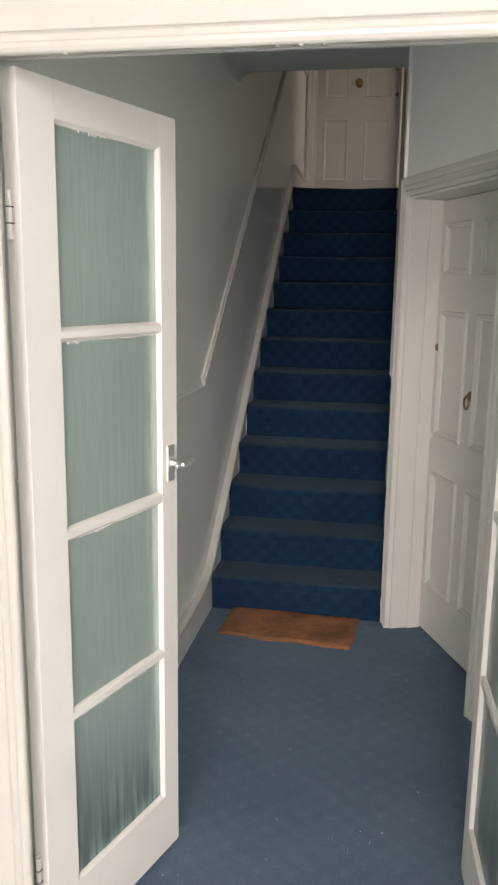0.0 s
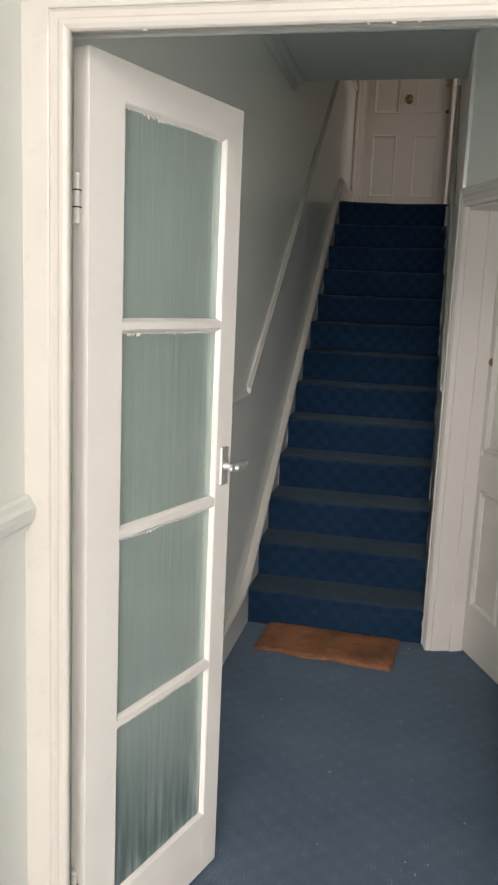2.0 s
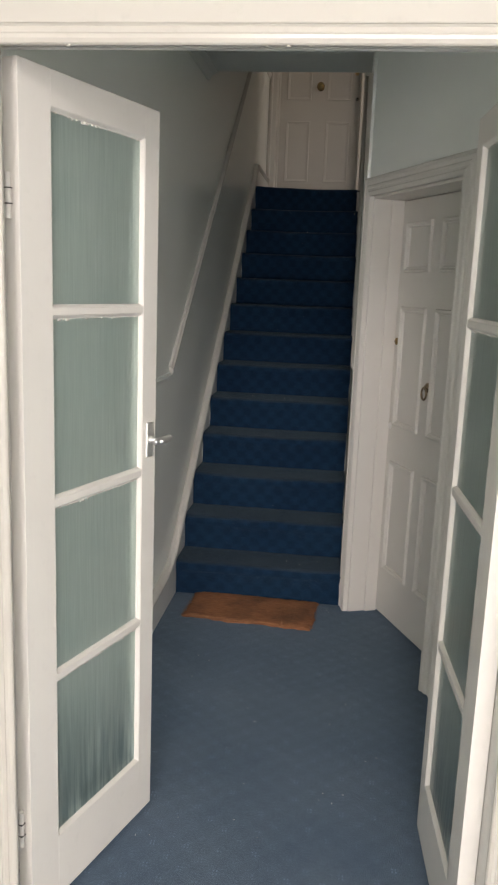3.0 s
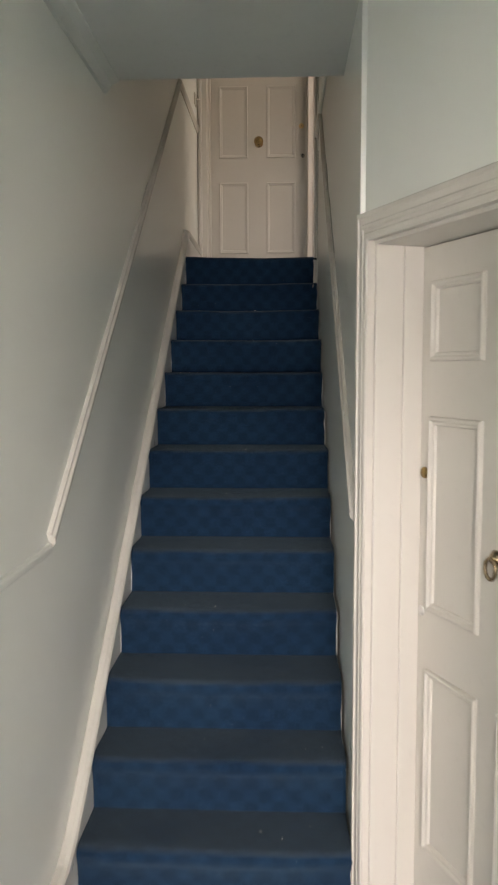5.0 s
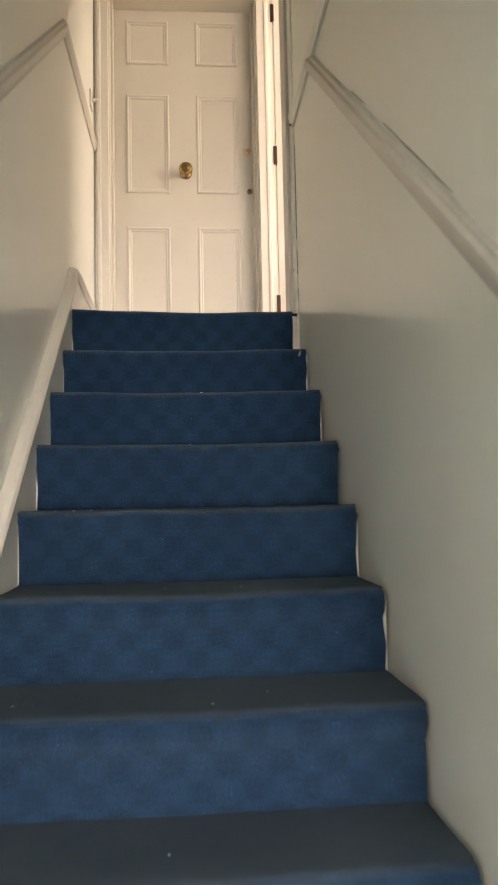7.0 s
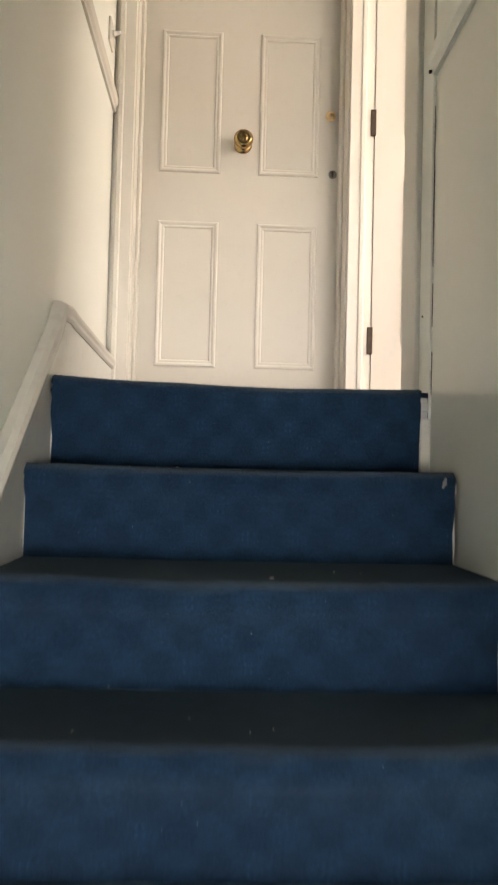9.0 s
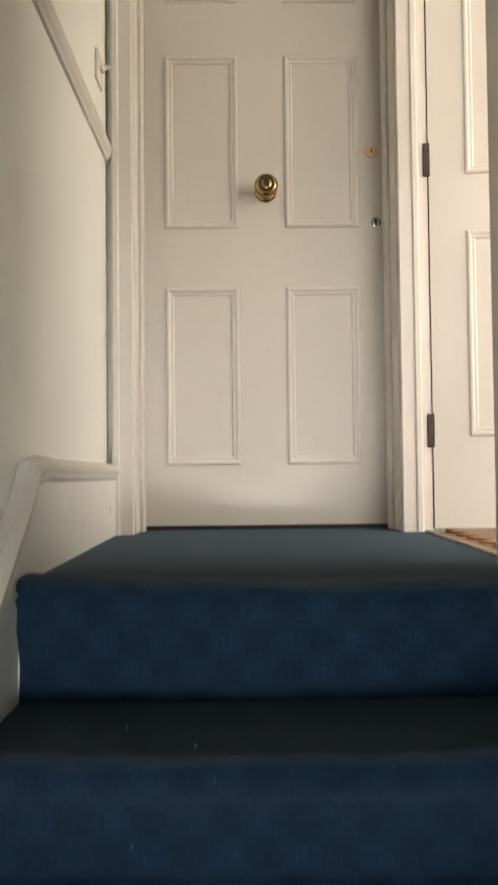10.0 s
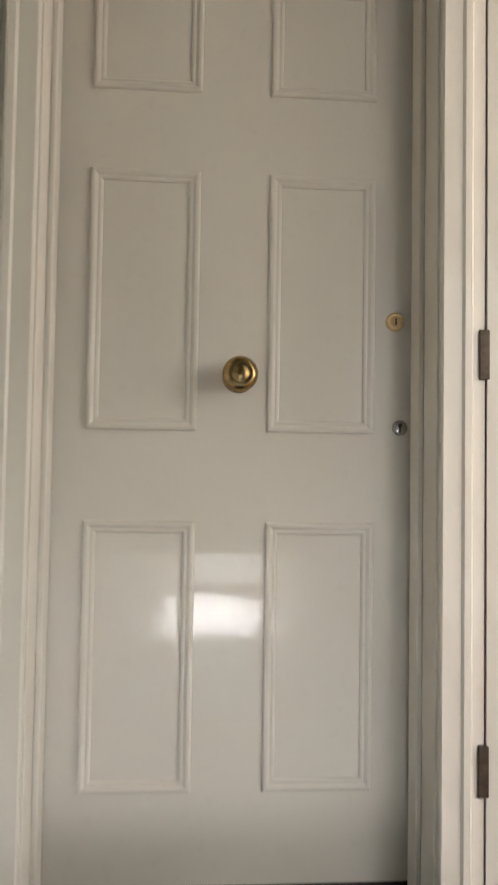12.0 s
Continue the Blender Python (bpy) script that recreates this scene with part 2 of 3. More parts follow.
def soften(bm, width, segments=2, angle=40):
    edges = [e for e in bm.edges if len(e.link_faces) == 2 and e.calc_face_angle(0) > radians(angle)]
    bmesh.ops.bevel(bm, geom=edges, offset=width, segments=segments, profile=0.5, affect="EDGES", clamp_overlap=True)


def part(name, bm, mat, parent=None, label="", smooth=False):
    me = bpy.data.meshes.new(name)
    bmesh.ops.recalc_face_normals(bm, faces=bm.faces)
    bm.to_mesh(me)
    bm.free()
    me.materials.append(mat)
    if smooth:
        for p in me.polygons:
            p.use_smooth = True
    ob = new(name, me)
    ob.parent = parent
    if label:
        ob["label"] = label
    return ob


def box_part(name, dims, mat, parent=None, label="", bevel=0.0, m=None):
    bm = bmesh.new()
    add_box(bm, *dims, m)
    if bevel:
        soften(bm, bevel)
    return part(name, bm, mat, parent, label)


def thing(name, m, label, category, group="", kind=""):
    ob = new(name)
    ob.matrix_world = m
    return tagged(ob, label, category, group, kind)


def setting(name, dims, mat, label, category, bevel=0.0):
    return tagged(box_part(name, dims, mat, None, "", bevel), label, category, "", "structure")


def loft(bm, sections, closed=True):
    """Skin between like sections, each a list of points."""
    rows = [[bm.verts.new(p) for p in s] for s in sections]
    n = len(rows[0])
    for a, b in zip(rows, rows[1:]):
        for i in range(n if closed else n - 1):
            bm.faces.new((a[i], a[(i + 1) % n], b[(i + 1) % n], b[i]))
    if closed:
        bm.faces.new(rows[0][::-1])
        bm.faces.new(rows[-1])
    return rows


def run(bm, profile, path, out):
    """A moulding along a path in a wall: profile points are (proud, up), out the wall's normal; corners are mitred."""
    out = Vector(out)
    path = [Vector(p) for p in path]
    sections = []
    for i, p in enumerate(path):
        ways = [(path[j + 1] - path[j]).normalized() for j in (i - 1, i) if 0 <= j < len(path) - 1]
        ups = [out.cross(w).normalized() for w in ways]
        ups = [u if u.z > 0.01 or abs(u.z) < 0.01 else -u for u in ups]
        up = sum(ups, Vector()) / len(ups)
        up = up / max(up.length_squared, 1e-6)
        sections.append([p + out * a + up * b for a, b in profile])
    loft(bm, sections)


def ring_frame(bm, w, h, profile, m):
    """A mitred rectangular moulding, w by h outside; profile points are (in from the edge, proud)."""
    rings = []
    for d, o in profile:
        rings.append([bm.verts.new(m @ Vector((x, -o, z))) for x, z in ((d, d), (w - d, d), (w - d, h - d), (d, h - d))])
    for a, b in zip(rings, rings[1:]):
        for i in range(4):
            bm.faces.new((a[i], a[(i + 1) % 4], b[(i + 1) % 4], b[i]))


def lathe(bm, profile, m, n=28):
    """Profile points are (radius, distance along local -y)."""
    rows = []
    for r, d in profile:
        rows.append([bm.verts.new(m @ Vector((r * math.cos(a), -d, r * math.sin(a)))) for a in (2 * math.pi * i / n for i in range(n))])
    for a, b in zip(rows, rows[1:]):
        for i in range(n):
            bm.faces.new((a[i], a[(i + 1) % n], b[(i + 1) % n], b[i]))
    bm.faces.new(rows[-1])
    bm.faces.new(rows[0][::-1])


DADO = [(0, -0.035), (0.010, -0.035), (0.012, -0.026), (0.020, -0.016), (0.024, 0.0), (0.024, 0.012), (0.016, 0.020), (0.014, 0.030), (0.004, 0.035), (0, 0.035)]
PANEL_EDGE = [(0, 0), (0.001, 0.005), (0.004, 0.0075), (0.009, 0.0078), (0.013, 0.0055), (0.016, 0.0035), (0.020, 0.0038), (0.024, 0.002), (0.026, -0.002)]
ARCHITRAVE = [(0, 0), (0, 0.022), (0.006, 0.026), (0.016, 0.026), (0.022, 0.020), (0.030, 0.018), (0.034, 0.022), (0.042, 0.020), (0.048, 0.014), (0.062, 0.014), (0.066, 0.018), (0.076, 0.016), (0.08, 0.010), (0.08, 0)]


def panelled_door(name, m, w, h, t, columns, rows, label, category="door", kind="structure", mat=None, relief=1.0):
    """A door with sunk panels edged by mouldings; local x along it, front towards local -y."""
    mat = mat or GLOSS
    door = thing(name, m, label, category, "", kind)
    xs = sorted({0, w, *[v for c in columns for v in c]})
    zs = sorted({0, h, *[v for r in rows for v in r]})
    sunk = 0.002 * relief

    def depth(x, z):
        return sunk if any(a < x < b for a, b in columns) and any(a < z < b for a, b in rows) else 0.0

    bm = bmesh.new()
    for a, b in zip(xs, xs[1:]):
        for c, d in zip(zs, zs[1:]):
            y = depth((a + b) / 2, (c + d) / 2)
            bm.faces.new([bm.verts.new(p) for p in ((a, y, c), (b, y, c), (b, y, d), (a, y, d))])
    for a, b in columns:
        for c, d in rows:
            for p, q in (((a, c), (b, c)), ((b, c), (b, d)), ((b, d), (a, d)), ((a, d), (a, c))):
                bm.faces.new([bm.verts.new(v) for v in ((p[0], 0, p[1]), (q[0], 0, q[1]), (q[0], sunk, q[1]), (p[0], sunk, p[1]))])
    for p, q in (((0, 0), (w, 0)), ((w, 0), (w, h)), ((w, h), (0, h)), ((0, h), (0, 0))):
        bm.faces.new([bm.verts.new(v) for v in ((p[0], 0, p[1]), (q[0], 0, q[1]), (q[0], t, q[1]), (p[0], t, p[1]))])
    bm.faces.new([bm.verts.new(v) for v in ((0, t, 0), (w, t, 0), (w, t, h), (0, t, h))])
    bmesh.ops.remove_doubles(bm, verts=bm.verts, dist=1e-5)
    part("door_leaf", bm, mat, door)
    for a, b in columns:
        for c, d in rows:
            bm = bmesh.new()
            ring_frame(bm, b - a, d - c, [(p, q * relief) for p, q in PANEL_EDGE], Matrix.Translation((a, 0, c)))
            part("panel_moulding", bm, mat, door)
    return door


PLAIN = [(0, 0), (0, 0.016), (0.004, 0.020), (0.050, 0.020), (0.056, 0.026), (0.072, 0.026), (0.080, 0.018), (0.08, 0)]


def wall_ring(name, mat, parent, m, w, h, width=0.08, profile=None, label=""):
    """An architrave round three sides of an opening w by h; local x along the wall, proud towards local -y."""
    profile = profile or ARCHITRAVE
    k = width / 0.08
    bm = bmesh.new()
    rows = []
    for corner in ((-1, 0), (-1, 1), (1, 1), (1, 0)):
        sec = []
        for d, o in profile:
            s = d * k
            x = -s if corner[0] < 0 else w + s
            z = 0.0 if corner[1] == 0 else h + s
            sec.append(m @ Vector((x, -o, z)))
        rows.append(sec)
    loft(bm, rows)
    return part(name, bm, mat, parent, label)


# ---------------------------------------------------------------- plan
LX, RX = -0.038, 0.856          # the stair's plastered walls
RISE, TOP = 0.185, 2.405       # a riser, the landing's floor
NOSE = [0.0, 0.215, 0.435, 0.69, 0.925, 1.175, 1.42, 1.685, 1.945, 2.19, 2.435, 2.69, 2.912]
CANT = 23.0                    # the turn of the right-hand hall wall
U = Vector((math.sin(radians(CANT)), -math.cos(radians(CANT)), 0))
N = Vector((math.cos(radians(CANT)), math.sin(radians(CANT)), 0))
CORNER = Vector((0.870, 0.012, 0))
HALL_CEIL, STEP_CEIL = 2.755, 0.72

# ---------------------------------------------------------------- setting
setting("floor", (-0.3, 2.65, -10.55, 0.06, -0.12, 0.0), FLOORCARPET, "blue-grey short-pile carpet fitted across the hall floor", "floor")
setting("ground", (-400, 400, -900, -10.55, -0.35, -0.15), ASPHALT, "grey asphalt ground outside the front door", "ground")
setting("wall_left", (LX - 0.12, LX, -2.2, 4.4, -0.12, 5.1), WALL, "pale grey-green painted plaster wall beside the stairs", "wall")
setting("wall_porch_left", (-0.3, 0.015, -10.4, -2.292, -0.12, 2.9), DIMPORCH, "pale painted plaster wall of the entrance porch", "wall")
# unseen wall; its long opening is made for the added side lamp
bm = bmesh.new()
add_box(bm, 2.5, 2.65, -10.4, -2.2, -0.12, 0.9)
add_box(bm, 2.5, 2.65, -10.4, -2.2, 2.6, 2.9)
add_box(bm, 2.5, 2.65, -10.4, -8.4, 0.9, 2.6)
add_box(bm, 2.5, 2.65, -4.8, -2.2, 0.9, 2.6)
tagged(part("wall_porch_right", bm, WALL), "unseen pale painted plaster porch wall round an opening for an added lamp", "wall", "", "structure")
# unseen ceiling and shaft, added to house and shape the roof lamp's light
bm = bmesh.new()
add_box(bm, -0.3, 2.65, -4.6, -2.28, 2.75, 2.9)
add_box(bm, -0.3, 2.65, -10.5, -8.7, 2.75, 2.9)
add_box(bm, -0.3, -0.1, -8.7, -4.6, 2.75, 2.9)
add_box(bm, 2.3, 2.65, -8.7, -4.6, 2.75, 2.9)
tagged(part("ceiling_porch", bm, CEIL), "unseen plain pale porch ceiling round an opening for an added lamp", "ceiling", "", "structure")
bm = bmesh.new()
add_box(bm, -0.3, -0.1, -8.7, -4.6, 2.9, 4.2)
add_box(bm, 2.3, 2.65, -8.7, -4.6, 2.9, 4.2)
add_box(bm, -0.3, 2.65, -4.6, -4.45, 2.9, 4.2)
tagged(part("wall_fill_shaft", bm, WALL), "unseen pale upstand walls added round the porch's roof lamp", "wall", "", "structure")
setting("ceiling_fill_shaft", (-0.3, 2.65, -8.7, -4.45, 4.2, 4.3), CEIL, "unseen plain pale ceiling added over the porch's roof lamp", "ceiling")
bm = bmesh.new()
add_box(bm, -0.3, 0.35, -10.5, -10.4, -0.12, 2.9)
add_box(bm, 1.55, 2.65, -10.5, -10.4, -0.12, 2.9)
add_box(bm, 0.35, 1.55, -10.5, -10.4, 2.14, 2.9)
tagged(part("wall_porch_front", bm, WALL), "pale porch wall round the open street door", "wall", "", "structure")

setting("ceiling", (LX, 2.4, -2.2, STEP_CEIL, HALL_CEIL, HALL_CEIL + 0.25), CEIL, "grey-white plaster ceiling over the lower hall", "ceiling")
bm = bmesh.new()
run(bm, [(0, 0), (0.060, 0), (0.058, -0.006), (0.030, -0.018), (0.012, -0.046), (0, -0.048)], [(LX, -2.2, HALL_CEIL), (LX, STEP_CEIL, HALL_CEIL)], (1, 0, 0))
tagged(part("coving", bm, CEIL), "plain grey-white coving under the hall ceiling", "coving", "", "structure")
setting("ceiling_upper", (LX - 0.12, 4.6, STEP_CEIL, 5.3, 4.95, 5.1), CEIL, "plain ceiling high over the stairs and landing", "ceiling")
setting("wall_upper_front", (LX, 0.95, STEP_CEIL, STEP_CEIL + 0.1, HALL_CEIL + 0.25, 4.95), WALL, "plaster wall above the hall ceiling's edge", "wall")

# right wall of the stairs, with the doorway at the landing
DOOR_Y0, DOOR_Y1 = 3.16, 3.93
bm = bmesh.new()
add_box(bm, RX, RX + 0.10, 0.02, DOOR_Y0, -0.12, 5.0)
add_box(bm, RX, RX + 0.10, DOOR_Y0, DOOR_Y1, TOP + 2.02, 5.0)
add_box(bm, RX, RX + 0.10, DOOR_Y0, DOOR_Y1, -0.12, TOP - 0.03)
add_box(bm, RX + 0.06, RX + 0.10, DOOR_Y1 + 0.07, 4.4, -0.12, 5.0)
add_box(bm, RX + 0.06, RX + 0.10, DOOR_Y1, DOOR_Y1 + 0.07, -0.12, TOP - 0.03)
add_box(bm, RX + 0.06, RX + 0.10, DOOR_Y1, DOOR_Y1 + 0.07, TOP + 2.02, 5.0)
tagged(part("wall_right", bm, WALL), "pale grey-green painted plaster wall on the stairs' open side", "wall", "", "structure")

# canted hall wall with its door opening
wall_m = Matrix.Translation(CORNER) @ Matrix.Rotation(radians(-90 + CANT), 4, "Z")
D0, D1, DH = 0.058, 0.862, 2.035
bm = bmesh.new()
add_box(bm, 0, D0, 0, 0.16, -0.12, HALL_CEIL + 0.2, wall_m)
add_box(bm, D1, 2.45, 0, 0.16, -0.12, HALL_CEIL + 0.2, wall_m)
add_box(bm, D0, D1, 0, 0.16, DH, HALL_CEIL + 0.2, wall_m)
tagged(part("wall_canted", bm, WALL), "pale grey-green plaster wall canted across the hall", "wall", "", "structure")
# unseen near-black sheet, stands for the darkness behind the door's gaps
box_part("door_lining_backing", (D0 - 0.02, D1 + 0.02, 0.20, 0.24, 0.0, DH + 0.02), DARK, None, "", 0, wall_m)
tagged(bpy.data.objects["door_lining_backing"], "dark sheet that stands for the unlit space behind the closed hall door", "wall", "", "structure")

# upper end wall
bm = bmesh.new()
add_box(bm, LX - 0.12, 0.04, 4.0, 4.4, -0.12, 5.0)
add_box(bm, 0.815, 0.91, 4.0, 4.4, -0.12, 5.0)
add_box(bm, 0.04, 0.815, 4.0, 4.4, TOP + 1.99, 5.0)
add_box(bm, 0.04, 0.815, 4.16, 4.4, TOP - 0.3, TOP + 2.0)
tagged(part("wall_landing_end", bm, WALL), "pale wall round the white door at the landing", "wall", "", "structure")

# room beside the landing
bm = bmesh.new()
add_box(bm, RX + 0.10, 1.02, 0.75, 0.85, TOP - 0.1, 5.0)
add_box(bm, 2.98, 4.6, 0.75, 0.85, TOP - 0.1, 5.0)
add_box(bm, 1.02, 2.98, 0.75, 0.85, TOP - 0.1, TOP + 0.06)
add_box(bm, 1.02, 2.98, 0.75, 0.85, 4.52, 5.0)
add_box(bm, 4.5, 4.6, 0.85, 0.92, TOP - 0.1, 5.0)
add_box(bm, 4.5, 4.6, 3.8, 5.2, TOP - 0.1, 5.0)
add_box(bm, 4.5, 4.6, 0.92, 3.8, TOP - 0.1, 3.15)
add_box(bm, 4.5, 4.6, 0.92, 3.8, 4.75, 5.0)
add_box(bm, 0.91, 4.6, 5.2, 5.3, TOP - 0.1, 5.0)
add_box(bm, 0.91, 0.948, 4.4, 5.2, TOP - 0.1, 5.0)
tagged(part("wall_side_room", bm, WALL), "plain pale walls of the room beside the landing", "wall", "", "structure")
setting("floor_side_room", (0.90, 4.6, 0.75, 5.3, TOP - 0.12, TOP - 0.008), PARQUET, "warm brown oak floor under the parquet blocks", "floor")

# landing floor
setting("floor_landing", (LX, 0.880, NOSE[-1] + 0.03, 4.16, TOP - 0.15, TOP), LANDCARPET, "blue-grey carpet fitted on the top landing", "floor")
setting("threshold_strip", (0.880, 0.893, DOOR_Y0, DOOR_Y1, TOP - 0.05, TOP + 0.006), metal("brass_strip", (0.55, 0.48, 0.36), 0.35), "thin pale metal strip along the carpet's edge", "threshold", 0.003)

# ---------------------------------------------------------------- stairs
stairs = thing("stairs", pose(0, 0, 0), "steep straight stairs with worn blue carpet between painted strings", "stairs", "", "structure")


def step_profile(k, inset, lip, r):
    """Side view of one step, from the riser's foot over the nosing to the next riser."""
    y0, z0, z1 = NOSE[k], RISE * k, RISE * (k + 1)
    y1 = NOSE[k + 1] + lip + 0.02 if k < 12 else NOSE[k] + 0.06
    pts = [(y0 + lip, z0 - inset), (y0 + lip - 0.002, z0 + 0.06), (y0 + lip - 0.004, z1 - 2.6 * r), (y0 + 0.006, z1 - 1.9 * r)]
    for i in range(7):
        a = radians(200 - i * 18.3)
        pts.append((y0 + r + r * math.cos(a) * 1.0, z1 - r + r * math.sin(a)))
    pts += [(y0 + 0.07, z1), ((y0 + y1) / 2 + 0.03, z1 - 0.001), (y1, z1)]
    return pts


for k in range(13):
    bm = bmesh.new()
    z0 = RISE * k
    add_box(bm, -0.013, RX - 0.007, NOSE[k] + 0.026, (NOSE[k + 1] + 0.05 if k < 12 else NOSE[k] + 0.05), z0 - 0.05, RISE * (k + 1) - 0.012)
    add_box(bm, -0.013, RX - 0.007, NOSE[k] + 0.016, NOSE[k] + 0.06, RISE * (k + 1) - 0.045, RISE * (k + 1) - 0.024)
    soften(bm, 0.004)
    part("step", bm, PRIMER, stairs, "white-painted wooden step showing at the carpet's edges")
rng = random.Random(4)
for k in range(13):
    prof = step_profile(k, 0.003, 0.020, 0.027)
    cols = 23
    left = -0.014 + rng.uniform(0, 0.006)
    right = 0.848 - rng.uniform(0, 0.007) if k < 12 else 0.828
    bm = bmesh.new()
    rows = []
    for i in range(cols):
        s = i / (cols - 1)
        x = left + (right - left) * s
        sag = (0.006 + 0.010 * (1 - s) ** 2 if k == 12 else 0) - 0.006 * math.sin(math.pi * s) - (0.004 * noise.noise((x * 5, k * 3.1, 0)))
        edge = 0.004 * (abs(2 * s - 1) ** 8)
        row = []
        for j, (y, z) in enumerate(prof):
            top = 1.0 if 3 <= j <= len(prof) - 2 else 0.0
            wob = 0.003 * noise.noise((x * 9, k * 2.0 + j * 0.6, 1.0))
            xx = x
            if i in (0, cols - 1):
                xx += 0.006 * noise.noise((j * 1.3, k * 5.0, i))
            row.append(bm.verts.new((xx, y + wob + edge * top, z + sag * top)))
        rows.append(row)
    for a, b in zip(rows, rows[1:]):
        for j in range(len(prof) - 1):
            bm.faces.new((a[j], b[j], b[j + 1], a[j + 1]))
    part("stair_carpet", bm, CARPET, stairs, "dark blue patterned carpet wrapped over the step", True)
bm = bmesh.new()
for i, (dx, dz, r) in enumerate(((0, 0, 0.005), (0.002, 0.008, 0.003), (-0.003, -0.007, 0.003))):
    v = bmesh.ops.create_icosphere(bm, subdivisions=2, radius=r, matrix=Matrix.Translation((0.818 + dx, NOSE[11] + 0.0005, 12 * RISE - 0.022 + dz)) @ Matrix.Diagonal((0.9, 0.16, 1.3, 1)))
part("worn_patch", bm, BACKING, stairs, "pale threadbare spot on the nosing")

# left string and skirting with a beaded top
CAP0, SLOPE = 0.258, 0.768
SX = -0.012
bm = bmesh.new()
outline = [(-2.2, 0.165), (-0.45, 0.17), (-0.25, 0.183), (-0.12, 0.205), (-0.03, 0.243), (0.1, CAP0 + 0.1 * SLOPE), (2.98, CAP0 + 2.98 * SLOPE), (3.03, 2.606), (3.12, 2.616), (3.2, 2.612), (3.95, 2.606)]
foot = [(-2.2, 0.0), (-0.45, 0.0), (-0.25, 0.0), (-0.12, 0.0), (-0.03, 0.0), (0.12, 0.0), (2.95, 2.0), (3.05, 2.3), (3.12, 2.3), (3.2, 2.3), (3.93, 2.3)]
for a, b, c, d in zip(outline, outline[1:], foot, foot[1:]):
    for x in (LX, SX):
        bm.faces.new([bm.verts.new((x, *p)) for p in (a, b, d, c)])
    bm.faces.new([bm.verts.new(p) for p in ((LX, *a), (LX, *b), (SX, *b), (SX, *a))])
bmesh.ops.remove_doubles(bm, verts=bm.verts, dist=1e-5)
string = tagged(part("skirting_string", bm, SKIRT), "painted skirting board that climbs beside the stairs", "skirting", "", "structure")
bm = bmesh.new()
run(bm, [(-0.004, -0.034), (0.004, -0.034), (0.009, -0.026), (0.010, -0.018), (0.014, -0.010), (0.014, -0.002), (0.008, 0.006), (-0.004, 0.012), (-0.022, 0.013), (-0.026, 0.006)], [(SX, y, z - 0.008) for y, z in outline], (1, 0, 0))
part("cap_bead", bm, TRIM, string, "chipped white bead along the string's top")

# dado rails
def rail(name, path, out, label, mat=TRIM, proud=1.0):
    bm = bmesh.new()
    run(bm, [(a * proud, b * proud) for a, b in DADO], path, out)
    return tagged(part(name, bm, mat), label, "dado rail", "dado rails", "structure")


rail("dado_rail", [(LX, -2.2, 1.165), (LX, -0.11, 1.165)], (1, 0, 0), "grey-painted dado rail along the hall wall", WALL, 0.5)
left_rail = rail("dado_rail_left", [(LX, -0.11, 1.188), (LX, 2.90, 3.513), (LX, 3.95, 3.525)], (1, 0, 0), "white dado rail that climbs with the stairs", TRIM, 0.85)
right_rail = rail("dado_rail_right", [(RX, 0.06, 1.237), (RX, 2.53, 3.185)], (-1, 0, 0), "white dado rail that climbs with the stairs", TRIM, 0.85)
level_rail = rail("dado_rail_level", [(RX, 1.8, 3.22), (RX, 2.93, 3.185)], (-1, 0, 0), "short level dado rail with a rough cut end", WALL)
rail("dado_rail_porch", [(0.015, -10.3, 1.178), (0.015, -2.31, 1.178)], (1, 0, 0), "pale dado rail on the porch wall", DIMPORCH)



def crack(parent, points, x, width):
    """A ragged dark opening between plaster and wood, along points in one wall."""
    rng = random.Random(len(points) + int(x * 100))
    bm = bmesh.new()
    a, b = points
    n = 14
    rows = []
    for i in range(n + 1):
        f = i / n
        y, z = a[0] + (b[0] - a[0]) * f, a[1] + (b[1] - a[1]) * f
        half = width * (0.25 + 0.75 * math.sin(math.pi * f)) * rng.uniform(0.5, 1.0) / 2
        d = Vector((0, b[1] - a[1], -(b[0] - a[0]))).normalized() * half
        rows.append((Vector((x, y, z)) + d, Vector((x, y, z)) - d))
    depth = Vector((0.002 if x > 0.4 else -0.002, 0, 0))
    loft(bm, [[p, q, q + depth, p + depth] for p, q in rows])
    return part("crack", bm, DARK, parent, "dark crack where the wood has shrunk away")


LEFT_UP, RIGHT_UP = (3.513 - 1.188) / 3.01, (3.185 - 1.237) / 2.47
crack(left_rail, ((1.46, 1.188 + (1.46 + 0.11) * LEFT_UP + 0.047), (1.66, 1.188 + (1.66 + 0.11) * LEFT_UP + 0.047)), LX + 0.0015, 0.0018)
crack(right_rail, ((1.20, 1.237 + (1.20 - 0.06) * RIGHT_UP + 0.046), (1.62, 1.237 + (1.62 - 0.06) * RIGHT_UP + 0.046)), RX - 0.0015, 0.0018)
crack(right_rail, ((1.78, 1.237 + (1.78 - 0.06) * RIGHT_UP + 0.046), (1.92, 1.237 + (1.92 - 0.06) * RIGHT_UP + 0.046)), RX - 0.0015, 0.0018)
box_part("notch", (RX - 0.020, RX - 0.013, 2.922, 2.9315, 3.153, 3.160), DARK, level_rail, "dark hole in the rail's cut end", 0.002)

# ---------------------------------------------------------------- entrance screen
FX0, FX1, FY0, FY1, FH = 0.052, 1.172, -2.29, -2.20, 2.075
screen = thing("door_frame_entrance", pose(0, 0, 0), "cream-white painted frame of the glazed double doors", "door frame", "", "structure")
